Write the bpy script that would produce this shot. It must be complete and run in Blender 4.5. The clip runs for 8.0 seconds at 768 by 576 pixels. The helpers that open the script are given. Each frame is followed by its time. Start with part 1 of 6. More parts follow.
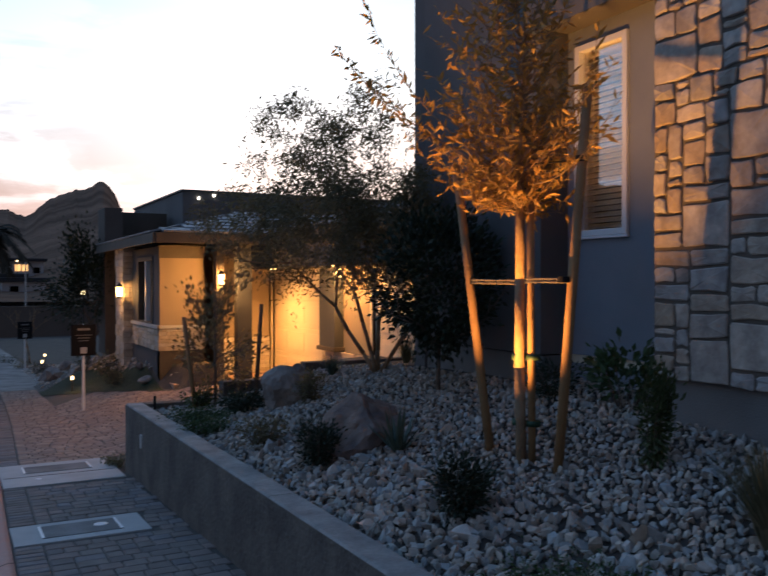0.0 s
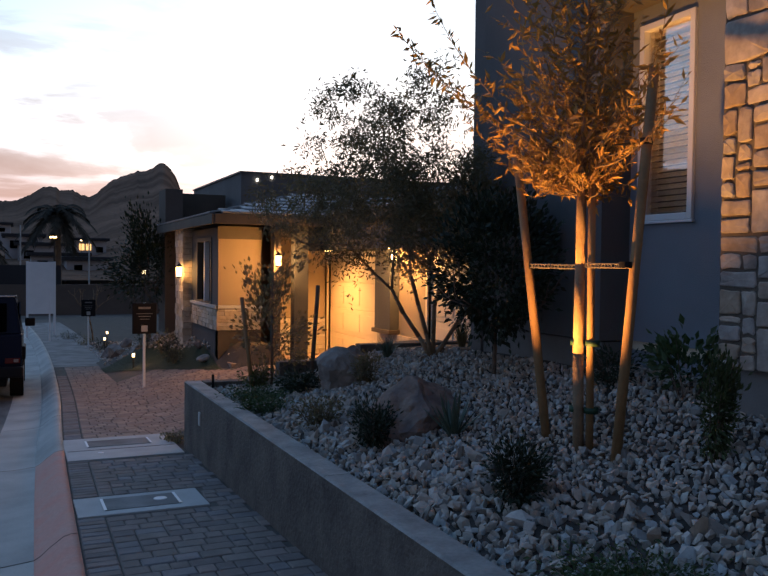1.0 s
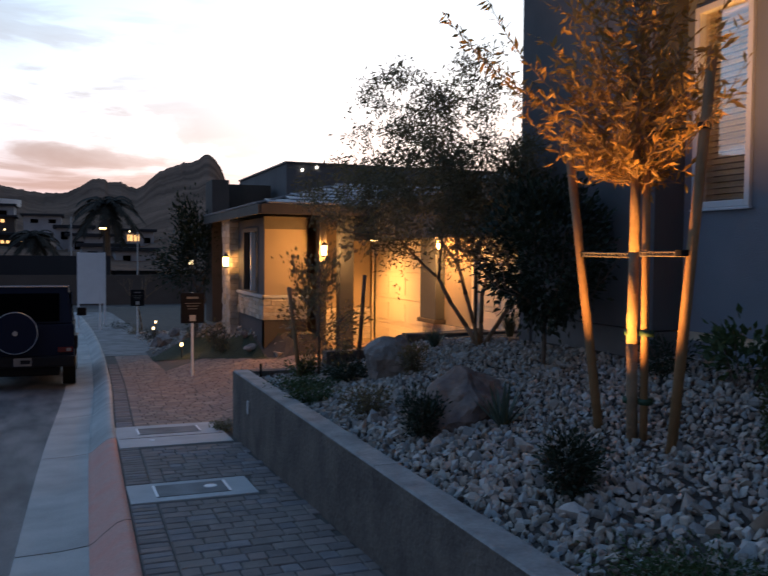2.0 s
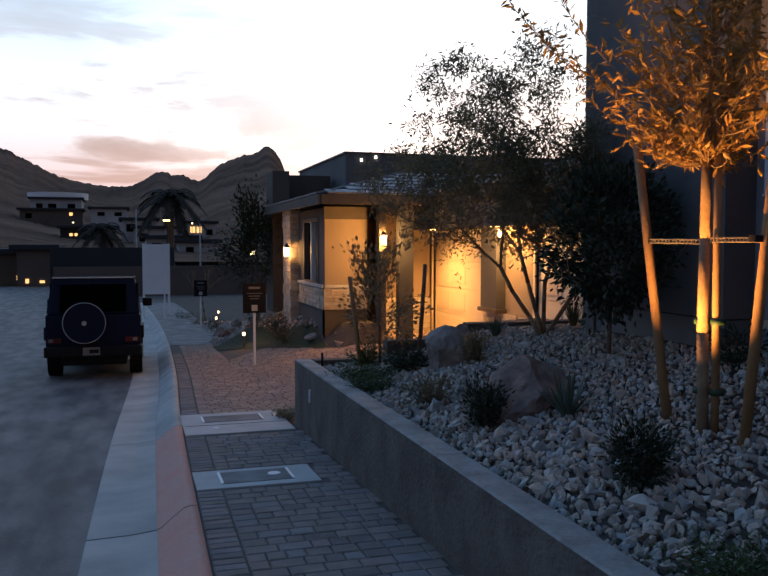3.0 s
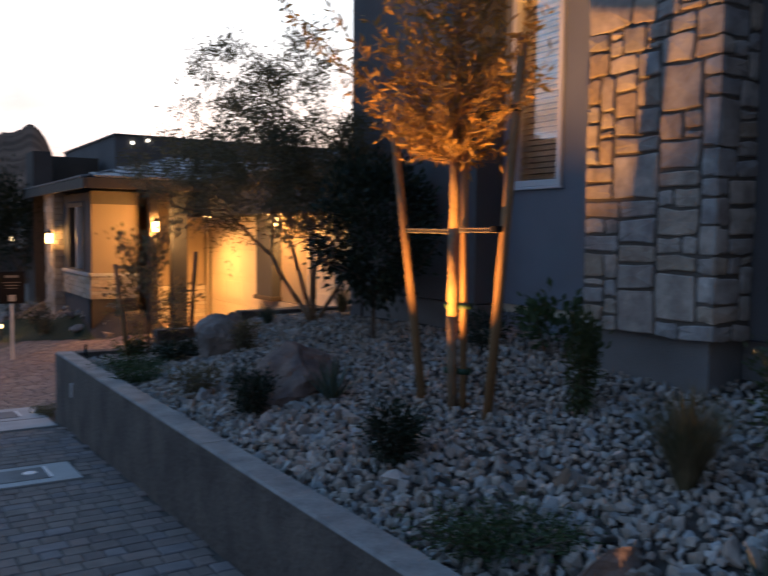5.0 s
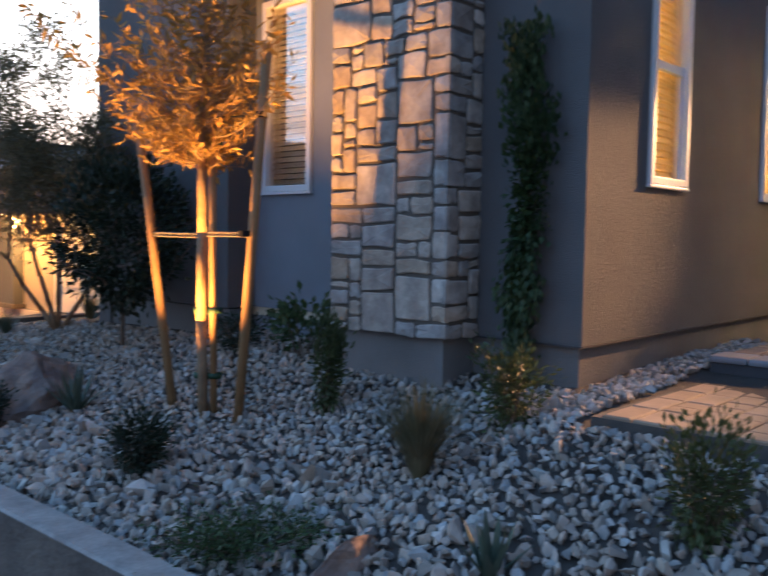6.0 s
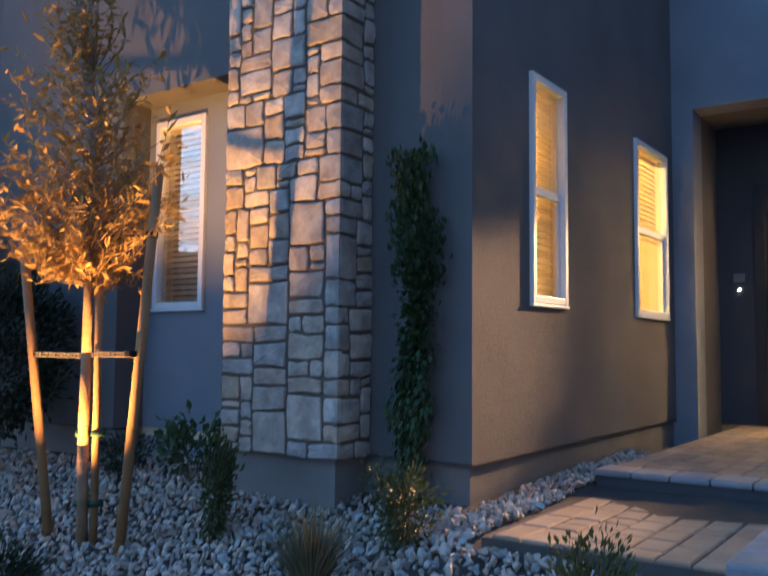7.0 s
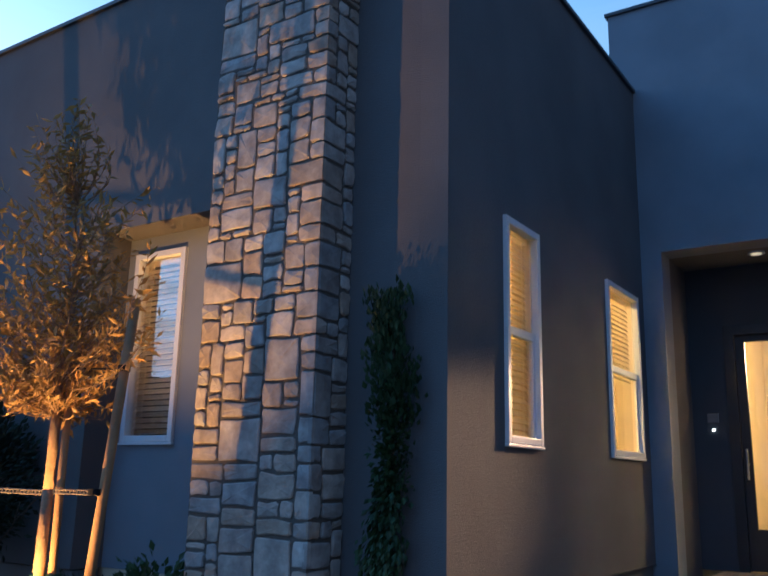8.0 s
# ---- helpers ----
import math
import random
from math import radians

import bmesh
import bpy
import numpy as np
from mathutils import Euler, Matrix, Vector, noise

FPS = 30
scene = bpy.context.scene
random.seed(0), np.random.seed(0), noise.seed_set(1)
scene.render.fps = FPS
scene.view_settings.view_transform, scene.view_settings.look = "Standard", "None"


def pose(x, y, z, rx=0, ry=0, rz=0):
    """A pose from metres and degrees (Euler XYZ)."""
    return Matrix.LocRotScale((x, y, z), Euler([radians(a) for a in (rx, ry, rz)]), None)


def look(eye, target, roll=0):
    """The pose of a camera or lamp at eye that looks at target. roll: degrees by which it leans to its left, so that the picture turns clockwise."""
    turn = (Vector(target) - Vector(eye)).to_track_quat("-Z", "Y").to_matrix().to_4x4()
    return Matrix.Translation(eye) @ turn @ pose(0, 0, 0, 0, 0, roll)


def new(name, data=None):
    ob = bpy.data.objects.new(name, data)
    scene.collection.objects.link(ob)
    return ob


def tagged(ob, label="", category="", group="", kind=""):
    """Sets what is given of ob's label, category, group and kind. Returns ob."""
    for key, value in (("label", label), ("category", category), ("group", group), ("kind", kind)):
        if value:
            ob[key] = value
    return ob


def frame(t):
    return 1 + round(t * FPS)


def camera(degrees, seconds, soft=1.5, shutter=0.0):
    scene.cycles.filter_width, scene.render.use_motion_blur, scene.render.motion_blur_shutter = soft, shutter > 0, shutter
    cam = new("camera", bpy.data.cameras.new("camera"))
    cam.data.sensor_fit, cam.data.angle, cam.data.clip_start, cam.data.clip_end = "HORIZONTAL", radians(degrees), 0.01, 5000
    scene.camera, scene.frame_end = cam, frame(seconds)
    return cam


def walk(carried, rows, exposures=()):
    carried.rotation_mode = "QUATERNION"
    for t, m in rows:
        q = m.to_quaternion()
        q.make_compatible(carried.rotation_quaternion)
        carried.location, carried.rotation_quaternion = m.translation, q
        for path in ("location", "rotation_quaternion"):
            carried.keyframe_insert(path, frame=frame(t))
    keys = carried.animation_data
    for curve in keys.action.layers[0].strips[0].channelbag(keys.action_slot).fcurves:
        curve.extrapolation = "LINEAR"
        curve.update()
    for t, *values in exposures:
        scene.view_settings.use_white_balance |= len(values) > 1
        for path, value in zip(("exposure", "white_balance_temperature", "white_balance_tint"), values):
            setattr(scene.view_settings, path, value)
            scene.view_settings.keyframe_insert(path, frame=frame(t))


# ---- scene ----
cam = camera(49.7, 8.0, shutter=0.5)
METRES, EYE, TILT, LEAN, TURN = 8.0, 1.5, 0.0, 0.0, -27.9
PATH = [
    (0, (0.931, 1.589, 1.75), (1.862, 3.359, 1.736), 0.0),
    (0.5, (0.926, 1.612, 1.747), (1.762, 3.428, 1.709), 0.3),
    (1, (0.925, 1.609, 1.749), (1.737, 3.436, 1.693), 0.7),
    (1.5, (0.92, 1.626, 1.745), (1.722, 3.457, 1.676), 0.8),
    (2, (0.903, 1.651, 1.746), (1.618, 3.517, 1.664), 0.5),
    (3.5, (0.891, 1.686, 1.732), (1.456, 3.601, 1.611), 0.1),
    (4, (0.924, 1.634, 1.749), (1.517, 3.539, 1.604), -0.0),
    (4.2, (0.925, 1.65, 1.745), (1.613, 3.522, 1.597), 0.1),
    (5.3, (0.982, 1.513, 1.736), (2.179, 3.109, 1.607), 0.7),
    (5.5, (0.972, 1.471, 1.751), (2.275, 2.983, 1.622), 0.7),
    (5.8, (0.994, 1.467, 1.749), (2.416, 2.867, 1.624), 0.75),
    (6, (1.008, 1.464, 1.747), (2.491, 2.8, 1.629), 0.9),
    (6.3, (1.008, 1.432, 1.762), (2.579, 2.666, 1.669), 0.85),
    (6.5, (1.008, 1.411, 1.772), (2.618, 2.598, 1.734), 0.7),
    (6.8, (1.01, 1.412, 1.792), (2.634, 2.575, 1.876), 0.56),
    (7, (1.011, 1.412, 1.806), (2.642, 2.56, 1.953), 0.5),
    (7.3, (1.006, 1.408, 1.828), (2.646, 2.528, 2.069), 0.56),
    (7.5, (1.003, 1.406, 1.842), (2.642, 2.513, 2.141), 0.6),
    (7.7, (1.003, 1.407, 1.848), (2.633, 2.504, 2.223), 0.95),
    (7.9, (1.004, 1.408, 1.855), (2.626, 2.494, 2.291), 1.13),
    (8, (1.004, 1.408, 1.858), (2.627, 2.485, 2.312), 1.3),
]
walk(cam, [(t, look(eye, target, roll)) for t, eye, target, roll in PATH], exposures=[(0.0, 0.0, 6400, 10), (4.2, 0.0, 6400, 10), (5.3, 0.35, 6450, 10), (6.0, 1.15, 6250, 8), (6.5, 1.4, 5950, 6), (7.0, 1.15, 5550, 2), (8.0, 0.48, 4900, 0)])

# ---- world: dusk sky, glow where the sun has set ----
world = bpy.data.worlds.new("dusk_sky")
scene.world = world
world.use_nodes = True
WN, WL = world.node_tree.nodes, world.node_tree.links
WN.clear()


def wnode(kind, **sets):
    n = WN.new(kind)
    for key, value in sets.items():
        n.inputs[key].default_value = value
    return n


def wmath(op, a, b=None, clamp=False):
    n = WN.new("ShaderNodeMath")
    n.operation, n.use_clamp = op, clamp
    for k, v in enumerate((a, b)):
        if v is None:
            continue
        if isinstance(v, (int, float)):
            n.inputs[k].default_value = v
        else:
            WL.new(v, n.inputs[k])
    return n.outputs[0]


def wramp(value, stops):
    n = WN.new("ShaderNodeValToRGB")
    WL.new(value, n.inputs[0])
    while len(n.color_ramp.elements) < len(stops):
        n.color_ramp.elements.new(0.5)
    for e, (p, c) in zip(n.color_ramp.elements, stops):
        e.position, e.color = p, (*c, 1)
    return n.outputs[0]


def wmix(mode, fac, a, b):
    n = WN.new("ShaderNodeMix")
    n.data_type, n.blend_type = "RGBA", mode
    for sock, v in ((n.inputs[0], fac), (n.inputs[6], a), (n.inputs[7], b)):
        if isinstance(v, (int, float)):
            sock.default_value = v
        elif isinstance(v, tuple):
            sock.default_value = (*v, 1)
        else:
            WL.new(v, sock)
    return n.outputs[2]


way = WN.new("ShaderNodeTexCoord").outputs["Generated"]
axis = WN.new("ShaderNodeSeparateXYZ")
WL.new(way, axis.inputs[0])
up = axis.outputs["Z"]
GLOW = radians(22.0)  # azimuth of the set sun, from +y towards +x
dot = WN.new("ShaderNodeVectorMath")
dot.operation = "DOT_PRODUCT"
WL.new(way, dot.inputs[0])
dot.inputs[1].default_value = (math.sin(GLOW) * 0.98, math.cos(GLOW) * 0.98, 0.2)
near_sun = wmath("MULTIPLY_ADD", dot.outputs["Value"], 0.5)
near_sun.node.inputs[2].default_value = 0.5
# height gradient towards the sunset, and away from it
west = wramp(wmath("MAXIMUM", up, 0.0), [(0.0, (0.80, 0.42, 0.30)), (0.075, (0.90, 0.60, 0.47)), (0.12, (0.98, 0.82, 0.72)), (0.17, (1.0, 0.95, 0.92)), (0.24, (0.78, 0.87, 0.94)), (0.32, (0.56, 0.70, 0.83)), (0.45, (0.36, 0.52, 0.72)), (0.65, (0.2, 0.36, 0.6)), (1.0, (0.07, 0.16, 0.38))])
east = wramp(wmath("MAXIMUM", up, 0.0), [(0.0, (0.03, 0.035, 0.055)), (0.25, (0.03, 0.045, 0.08)), (0.6, (0.05, 0.10, 0.21)), (1.0, (0.07, 0.16, 0.38))])
side = wramp(near_sun, [(0.0, (0, 0, 0)), (0.48, (0.03, 0.03, 0.03)), (0.72, (0.5, 0.5, 0.5)), (0.92, (1, 1, 1))])
sky = wmix("MIX", side, east, west)
aside = WN.new("ShaderNodeVectorMath")
aside.operation = "DOT_PRODUCT"
WL.new(way, aside.inputs[0])
aside.inputs[1].default_value = (-0.8, 0.6, 0.0)
street_side = wmath("MAXIMUM", aside.outputs["Value"], 0.0)
sky = wmix("ADD", wmath("MULTIPLY", street_side, wmath("GREATER_THAN", up, 0.0)), sky, (0.05, 0.19, 0.42))
glow = wramp(near_sun, [(0.0, (0, 0, 0)), (0.955, (0, 0, 0)), (0.985, (0.3, 0.28, 0.25)), (1.0, (0.55, 0.5, 0.45))])
sky = wmix("ADD", 1.0, sky, glow)
# thin cloud bands low over the hills
stretch = WN.new("ShaderNodeMapping")
WL.new(way, stretch.inputs[0])
stretch.inputs["Scale"].default_value = (2.2, 2.2, 11.0)
stretch.inputs["Location"].default_value = (0.4, 0.2, 0.35)
bands = wnode("ShaderNodeTexNoise", Scale=2.3, Detail=7.0, Roughness=0.55, Distortion=0.35)
WL.new(stretch.outputs[0], bands.inputs["Vector"])
cover = wramp(bands.outputs["Fac"], [(0.45, (0, 0, 0)), (0.53, (0.75, 0.75, 0.75)), (0.63, (1, 1, 1))])
low = wramp(wmath("MAXIMUM", up, 0.0), [(0.0, (0.9, 0.9, 0.9)), (0.17, (0.9, 0.9, 0.9)), (0.24, (0.55, 0.55, 0.55)), (0.42, (0.12, 0.12, 0.12))])
away = wramp(near_sun, [(0.965, (1, 1, 1)), (0.995, (0.35, 0.35, 0.35))])
tint = wramp(wmath("MAXIMUM", up, 0.0), [(0.05, (0.52, 0.30, 0.26)), (0.12, (0.50, 0.35, 0.33)), (0.18, (0.52, 0.47, 0.48)), (0.35, (0.42, 0.48, 0.56))])
sky = wmix("MIX", wmath("MULTIPLY", wmath("MULTIPLY", cover, low), away), sky, tint)
nish = WN.new("ShaderNodeTexSky")
nish.sky_type, nish.sun_disc = "NISHITA", False
nish.sun_elevation, nish.sun_rotation = radians(0.5), GLOW
sky = wmix("ADD", 0.03, sky, nish.outputs[0])
SKY = 1.0
back = wnode("ShaderNodeBackground", Strength=SKY)
WL.new(sky, back.inputs[0])
WL.new(back.outputs[0], WN.new("ShaderNodeOutputWorld").inputs[0])

WARM = (1.0, 0.56, 0.2)


def lamp(name, kind, place, watts, colour=WARM, size=0.05, target=None, cone=60, blend=0.5):
    data = bpy.data.lights.new(name, kind)
    data.energy, data.color = watts, colour
    if kind == "AREA":
        data.size = size
    else:
        data.shadow_soft_size = size
    if kind == "SPOT":
        data.spot_size, data.spot_blend = radians(cone), blend
    ob = new(name, data)
    ob.matrix_world = look(place, target) if target else pose(*place)
    return ob


AMBER = (1.0, 0.45, 0.12)
lamp("tree_uplight_glow", "SPOT", (3.52, 5.75, 0.62), 540, (1.0, 0.42, 0.09), 0.012, (3.82, 5.74, 2.7), 88, 0.75)
lamp("porch_glow", "SPOT", (9.5, 2.6, 4.08), 9, WARM, 0.06, (9.2, 2.5, 0), 96, 0.8)
lamp("room_glow", "POINT", (7.2, 4.75, 4.0), 160, (1.0, 0.55, 0.14), 0.25)
lamp("bedroom_glow", "POINT", (7.2, 7.4, 3.9), 9, (1.0, 0.58, 0.2), 0.2)
lamp("hall_glow", "POINT", (12.2, 1.6, 3.4), 130, (1.0, 0.6, 0.22), 0.2)
lamp("hall_spot_glow", "SPOT", (13.5, 2.32, 3.9), 4800, (1.0, 0.50, 0.22), 0.13, (5.2, 3.35, 1.75), 15, 0.75)
lamp("lantern_glow", "POINT", (5.33, 16.28, 1.80), 95, AMBER, 0.05)
lamp("garage_glow", "SPOT", (5.95, 17.1, 2.0), 430, AMBER, 0.06, (6.45, 16.9, 0), 140, 1.0)
lamp("garage_glow", "POINT", (6.60, 14.2, 1.88), 150, AMBER, 0.05)
lamp("pier_glow", "POINT", (4.02, 19.6, 1.55), 26, AMBER, 0.05)
lamp("path_glow", "POINT", (3.22, 20.15, -0.24), 5, AMBER, 0.03)
lamp("path_glow", "POINT", (3.6, 29.5, -0.5), 1.6, AMBER, 0.03)

# ---- materials ----


def mat(name, base, rough=0.8, scale=8.0, vary=0.25, fine=60.0, bump=0.3, metal=0.0, second=None, each=0.0, depth=0.01, spec=0.4, stretch=None):
    """A surface with stains at one scale, grain at another, fine relief, and a shade of its own per object."""
    m = bpy.data.materials.new(name)
    m.use_nodes = True
    nodes, links = m.node_tree.nodes, m.node_tree.links
    b = nodes["Principled BSDF"]
    b.inputs["Roughness"].default_value, b.inputs["Metallic"].default_value = rough, metal
    b.inputs["Specular IOR Level"].default_value = spec
    tc = nodes.new("ShaderNodeTexCoord")
    info = nodes.new("ShaderNodeObjectInfo")
    shift = nodes.new("ShaderNodeVectorMath")
    shift.operation = "MULTIPLY_ADD"
    shift.inputs[1].default_value = (37.0, 19.0, 53.0)
    links.new(info.outputs["Random"], shift.inputs[0])
    links.new(tc.outputs["Object"], shift.inputs[2])
    big, small = nodes.new("ShaderNodeTexNoise"), nodes.new("ShaderNodeTexNoise")
    big.inputs["Scale"].default_value, big.inputs["Detail"].default_value = scale, 5
    small.inputs["Scale"].default_value, small.inputs["Detail"].default_value = fine, 4
    for n in (big, small):
        links.new(shift.outputs[0], n.inputs["Vector"])
    if stretch:
        pull = nodes.new("ShaderNodeVectorMath")
        pull.operation = "MULTIPLY"
        pull.inputs[1].default_value = stretch
        links.new(shift.outputs[0], pull.inputs[0])
        links.new(pull.outputs[0], big.inputs["Vector"])
    other = second or tuple(c * (1 - vary) for c in base)
    ramp = nodes.new("ShaderNodeValToRGB")
    ramp.color_ramp.elements[0].position, ramp.color_ramp.elements[1].position = 0.34, 0.66
    ramp.color_ramp.elements[0].color, ramp.color_ramp.elements[1].color = (*other, 1), (*base, 1)
    links.new(big.outputs["Fac"], ramp.inputs[0])
    val = nodes.new("ShaderNodeMath")
    val.operation = "MULTIPLY_ADD"
    links.new(small.outputs["Fac"], val.inputs[0])
    val.inputs[1].default_value, val.inputs[2].default_value = vary, 1 - vary / 2
    if each:
        add = nodes.new("ShaderNodeMath")
        add.operation = "MULTIPLY_ADD"
        links.new(info.outputs["Random"], add.inputs[0])
        add.inputs[1].default_value = each
        isl = nodes.new("ShaderNodeNewGeometry")
        add2 = nodes.new("ShaderNodeMath")
        add2.operation = "MULTIPLY_ADD"
        links.new(isl.outputs["Random Per Island"], add2.inputs[0])
        add2.inputs[1].default_value, add2.inputs[2].default_value = each, 1 - each
        links.new(add2.outputs[0], add.inputs[2])
        mul = nodes.new("ShaderNodeMath")
        mul.operation = "MULTIPLY"
        links.new(val.outputs[0], mul.inputs[0])
        links.new(add.outputs[0], mul.inputs[1])
        val = mul
    hsv = nodes.new("ShaderNodeHueSaturation")
    links.new(val.outputs[0], hsv.inputs["Value"])
    links.new(ramp.outputs[0], hsv.inputs["Color"])
    links.new(hsv.outputs[0], b.inputs["Base Color"])
    if bump:
        bp = nodes.new("ShaderNodeBump")
        bp.inputs["Strength"].default_value, bp.inputs["Distance"].default_value = bump, depth
        links.new(small.outputs["Fac"], bp.inputs["Height"])
        links.new(bp.outputs[0], b.inputs["Normal"])
    return m


def hued(m, tints, mix=0.6):
    """Lets each piece of m take one of some tints."""
    nodes, links = m.node_tree.nodes, m.node_tree.links
    b = nodes["Principled BSDF"]
    old = b.inputs["Base Color"].links[0].from_socket
    info, isl = nodes.new("ShaderNodeObjectInfo"), nodes.new("ShaderNodeNewGeometry")
    add = nodes.new("ShaderNodeMath")
    links.new(info.outputs["Random"], add.inputs[0])
    links.new(isl.outputs["Random Per Island"], add.inputs[1])
    fr = nodes.new("ShaderNodeMath")
    fr.operation = "FRACT"
    links.new(add.outputs[0], fr.inputs[0])
    ramp = nodes.new("ShaderNodeValToRGB")
    ramp.color_ramp.interpolation = "CONSTANT"
    while len(ramp.color_ramp.elements) < len(tints):
        ramp.color_ramp.elements.new(0.5)
    for k, (e, c) in enumerate(zip(ramp.color_ramp.elements, tints)):
        e.position, e.color = k / len(tints), (*c, 1)
    links.new(fr.outputs[0], ramp.inputs[0])
    mixn = nodes.new("ShaderNodeMix")
    mixn.data_type, mixn.blend_type = "RGBA", "MULTIPLY"
    mixn.inputs[0].default_value = mix
    links.new(old, mixn.inputs[6])
    links.new(ramp.outputs[0], mixn.inputs[7])
    links.new(mixn.outputs[2], b.inputs["Base Color"])
    return m


def glows(name, colour, strength):
    m = bpy.data.materials.new(name)
    m.use_nodes = True
    b = m.node_tree.nodes["Principled BSDF"]
    b.inputs["Base Color"].default_value = (*colour, 1)
    b.inputs["Emission Color"].default_value, b.inputs["Emission Strength"].default_value = (*colour, 1), strength
    return m


def leafy(name, base, dark, through_light=0.25, rough=0.5):
    m = mat(name, base, rough=rough, scale=3.0, vary=0.35, fine=25.0, bump=0.0, second=dark, each=0.35)
    nodes, links = m.node_tree.nodes, m.node_tree.links
    b = nodes["Principled BSDF"]
    tr = nodes.new("ShaderNodeBsdfTranslucent")
    links.new(b.inputs["Base Color"].links[0].from_socket, tr.inputs[0])
    mx = nodes.new("ShaderNodeMixShader")
    mx.inputs[0].default_value = through_light
    out = nodes["Material Output"]
    links.new(b.outputs[0], mx.inputs[1])
    links.new(tr.outputs[0], mx.inputs[2])
    links.new(mx.outputs[0], out.inputs[0])
    return m


def glassy(name, tint=(1, 1, 1), rough=0.0, clear=0.98, ior=1.45):
    m = bpy.data.materials.new(name)
    m.use_nodes = True
    nodes, links = m.node_tree.nodes, m.node_tree.links
    nodes.remove(nodes["Principled BSDF"])
    g = nodes.new("ShaderNodeBsdfGlass")
    g.inputs["Color"].default_value = (*(c * clear for c in tint), 1)
    g.inputs["Roughness"].default_value, g.inputs["IOR"].default_value = rough, ior
    links.new(g.outputs[0], nodes["Material Output"].inputs[0])
    return m


STUCCO = mat("stucco_brown_grey", (0.155, 0.148, 0.145), 0.9, 1.3, 0.2, 130.0, 0.7, depth=0.007)
STUCCO_PALE = mat("stucco_blue_grey", (0.27, 0.295, 0.335), 0.9, 1.3, 0.18, 130.0, 0.7, depth=0.007)
STUCCO_DARK = mat("stucco_charcoal", (0.075, 0.078, 0.085), 0.9, 0.9, 0.15, 140.0, 0.5, depth=0.006)
FOUND = mat("foundation_grey", (0.22, 0.21, 0.20), 0.9, 2.0, 0.25, 90.0, 0.4)
TAN = mat("stucco_tan", (0.31, 0.24, 0.165), 0.9, 0.9, 0.12, 120.0, 0.5, depth=0.006)
CREAM = mat("cream_plaster", (0.75, 0.65, 0.48), 0.9, 2.0, 0.08, 60.0, 0.1)
DOOR_PAINT = mat("garage_door_paint", (0.66, 0.57, 0.43), 0.6, 1.5, 0.08, 80.0, 0.1)
STONE = hued(mat("cut_stone", (0.50, 0.465, 0.42), 0.88, 8.0, 0.4, 30.0, 0.45, second=(0.30, 0.27, 0.245), each=0.25, depth=0.012), [(1, 0.9, 0.78), (0.86, 0.9, 0.95), (1, 0.95, 0.88), (0.78, 0.74, 0.71), (1, 1, 0.98), (0.92, 0.79, 0.64), (0.88, 0.88, 0.88)], 0.85)
MORTAR = mat("mortar", (0.15, 0.13, 0.11), 0.95, 10.0, 0.2, 90.0, 0.5)
CONCRETE = mat("grey_concrete", (0.26, 0.25, 0.24), 0.9, 2.4, 0.3, 50.0, 0.5, second=(0.15, 0.142, 0.135), depth=0.006)
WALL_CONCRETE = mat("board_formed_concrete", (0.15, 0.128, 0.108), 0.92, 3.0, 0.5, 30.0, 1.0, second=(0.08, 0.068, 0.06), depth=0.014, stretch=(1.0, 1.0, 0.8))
# paler copy for the wall's top: skylight put into the colour
SKYLIT_TOP = mat("skylit_top_concrete", (0.33, 0.32, 0.30), 0.85, 5.0, 0.4, 40.0, 0.5, second=(0.21, 0.20, 0.19), depth=0.006)
SLAB = mat("pale_concrete", (0.50, 0.49, 0.47), 0.85, 3.0, 0.18, 70.0, 0.3, depth=0.004)
KERB = mat("kerb_concrete", (0.47, 0.455, 0.42), 0.85, 1.6, 0.3, 70.0, 0.3, depth=0.004)
RED = mat("faded_red_paint", (0.60, 0.27, 0.21), 0.8, 4.0, 0.35, 40.0, 0.35, second=(0.54, 0.31, 0.25), depth=0.005)
ASPHALT = mat("asphalt", (0.17, 0.165, 0.16), 0.65, 3.2, 0.8, 60.0, 1.0, second=(0.05, 0.05, 0.053), depth=0.012, stretch=(1.0, 0.3, 1.0))
DRIVE_PAVER = hued(mat("red_clay_paver", (0.31, 0.235, 0.195), 0.85, 5.0, 0.3, 60.0, 0.5, each=0.2, depth=0.006), [(1, 0.85, 0.75), (0.9, 0.84, 0.84), (0.78, 0.68, 0.64), (1, 0.92, 0.82)], 0.7)
PAVER = hued(mat("clay_paver", (0.25, 0.22, 0.205), 0.85, 5.0, 0.3, 60.0, 0.5, each=0.2, depth=0.006), [(1, 0.85, 0.78), (0.85, 0.88, 0.95), (0.75, 0.7, 0.7), (1, 0.93, 0.85), (0.85, 0.75, 0.68)], 0.7)
SAND = mat("joint_sand", (0.10, 0.09, 0.08), 0.95, 6.0, 0.2, 90.0, 0.4)
GRAVEL = hued(mat("crushed_rock", (0.52, 0.47, 0.42), 0.85, 12.0, 0.3, 70.0, 0.5, each=0.25, depth=0.006), [(1, 0.93, 0.86), (0.8, 0.9, 0.98), (0.86, 0.78, 0.72), (1, 1, 1), (0.5, 0.54, 0.57), (0.95, 0.90, 0.82), (0.62, 0.58, 0.54), (0.9, 0.98, 1.0)], 0.95)
DIRT = mat("dark_soil", (0.075, 0.062, 0.052), 0.95, 4.0, 0.3, 40.0, 0.6)
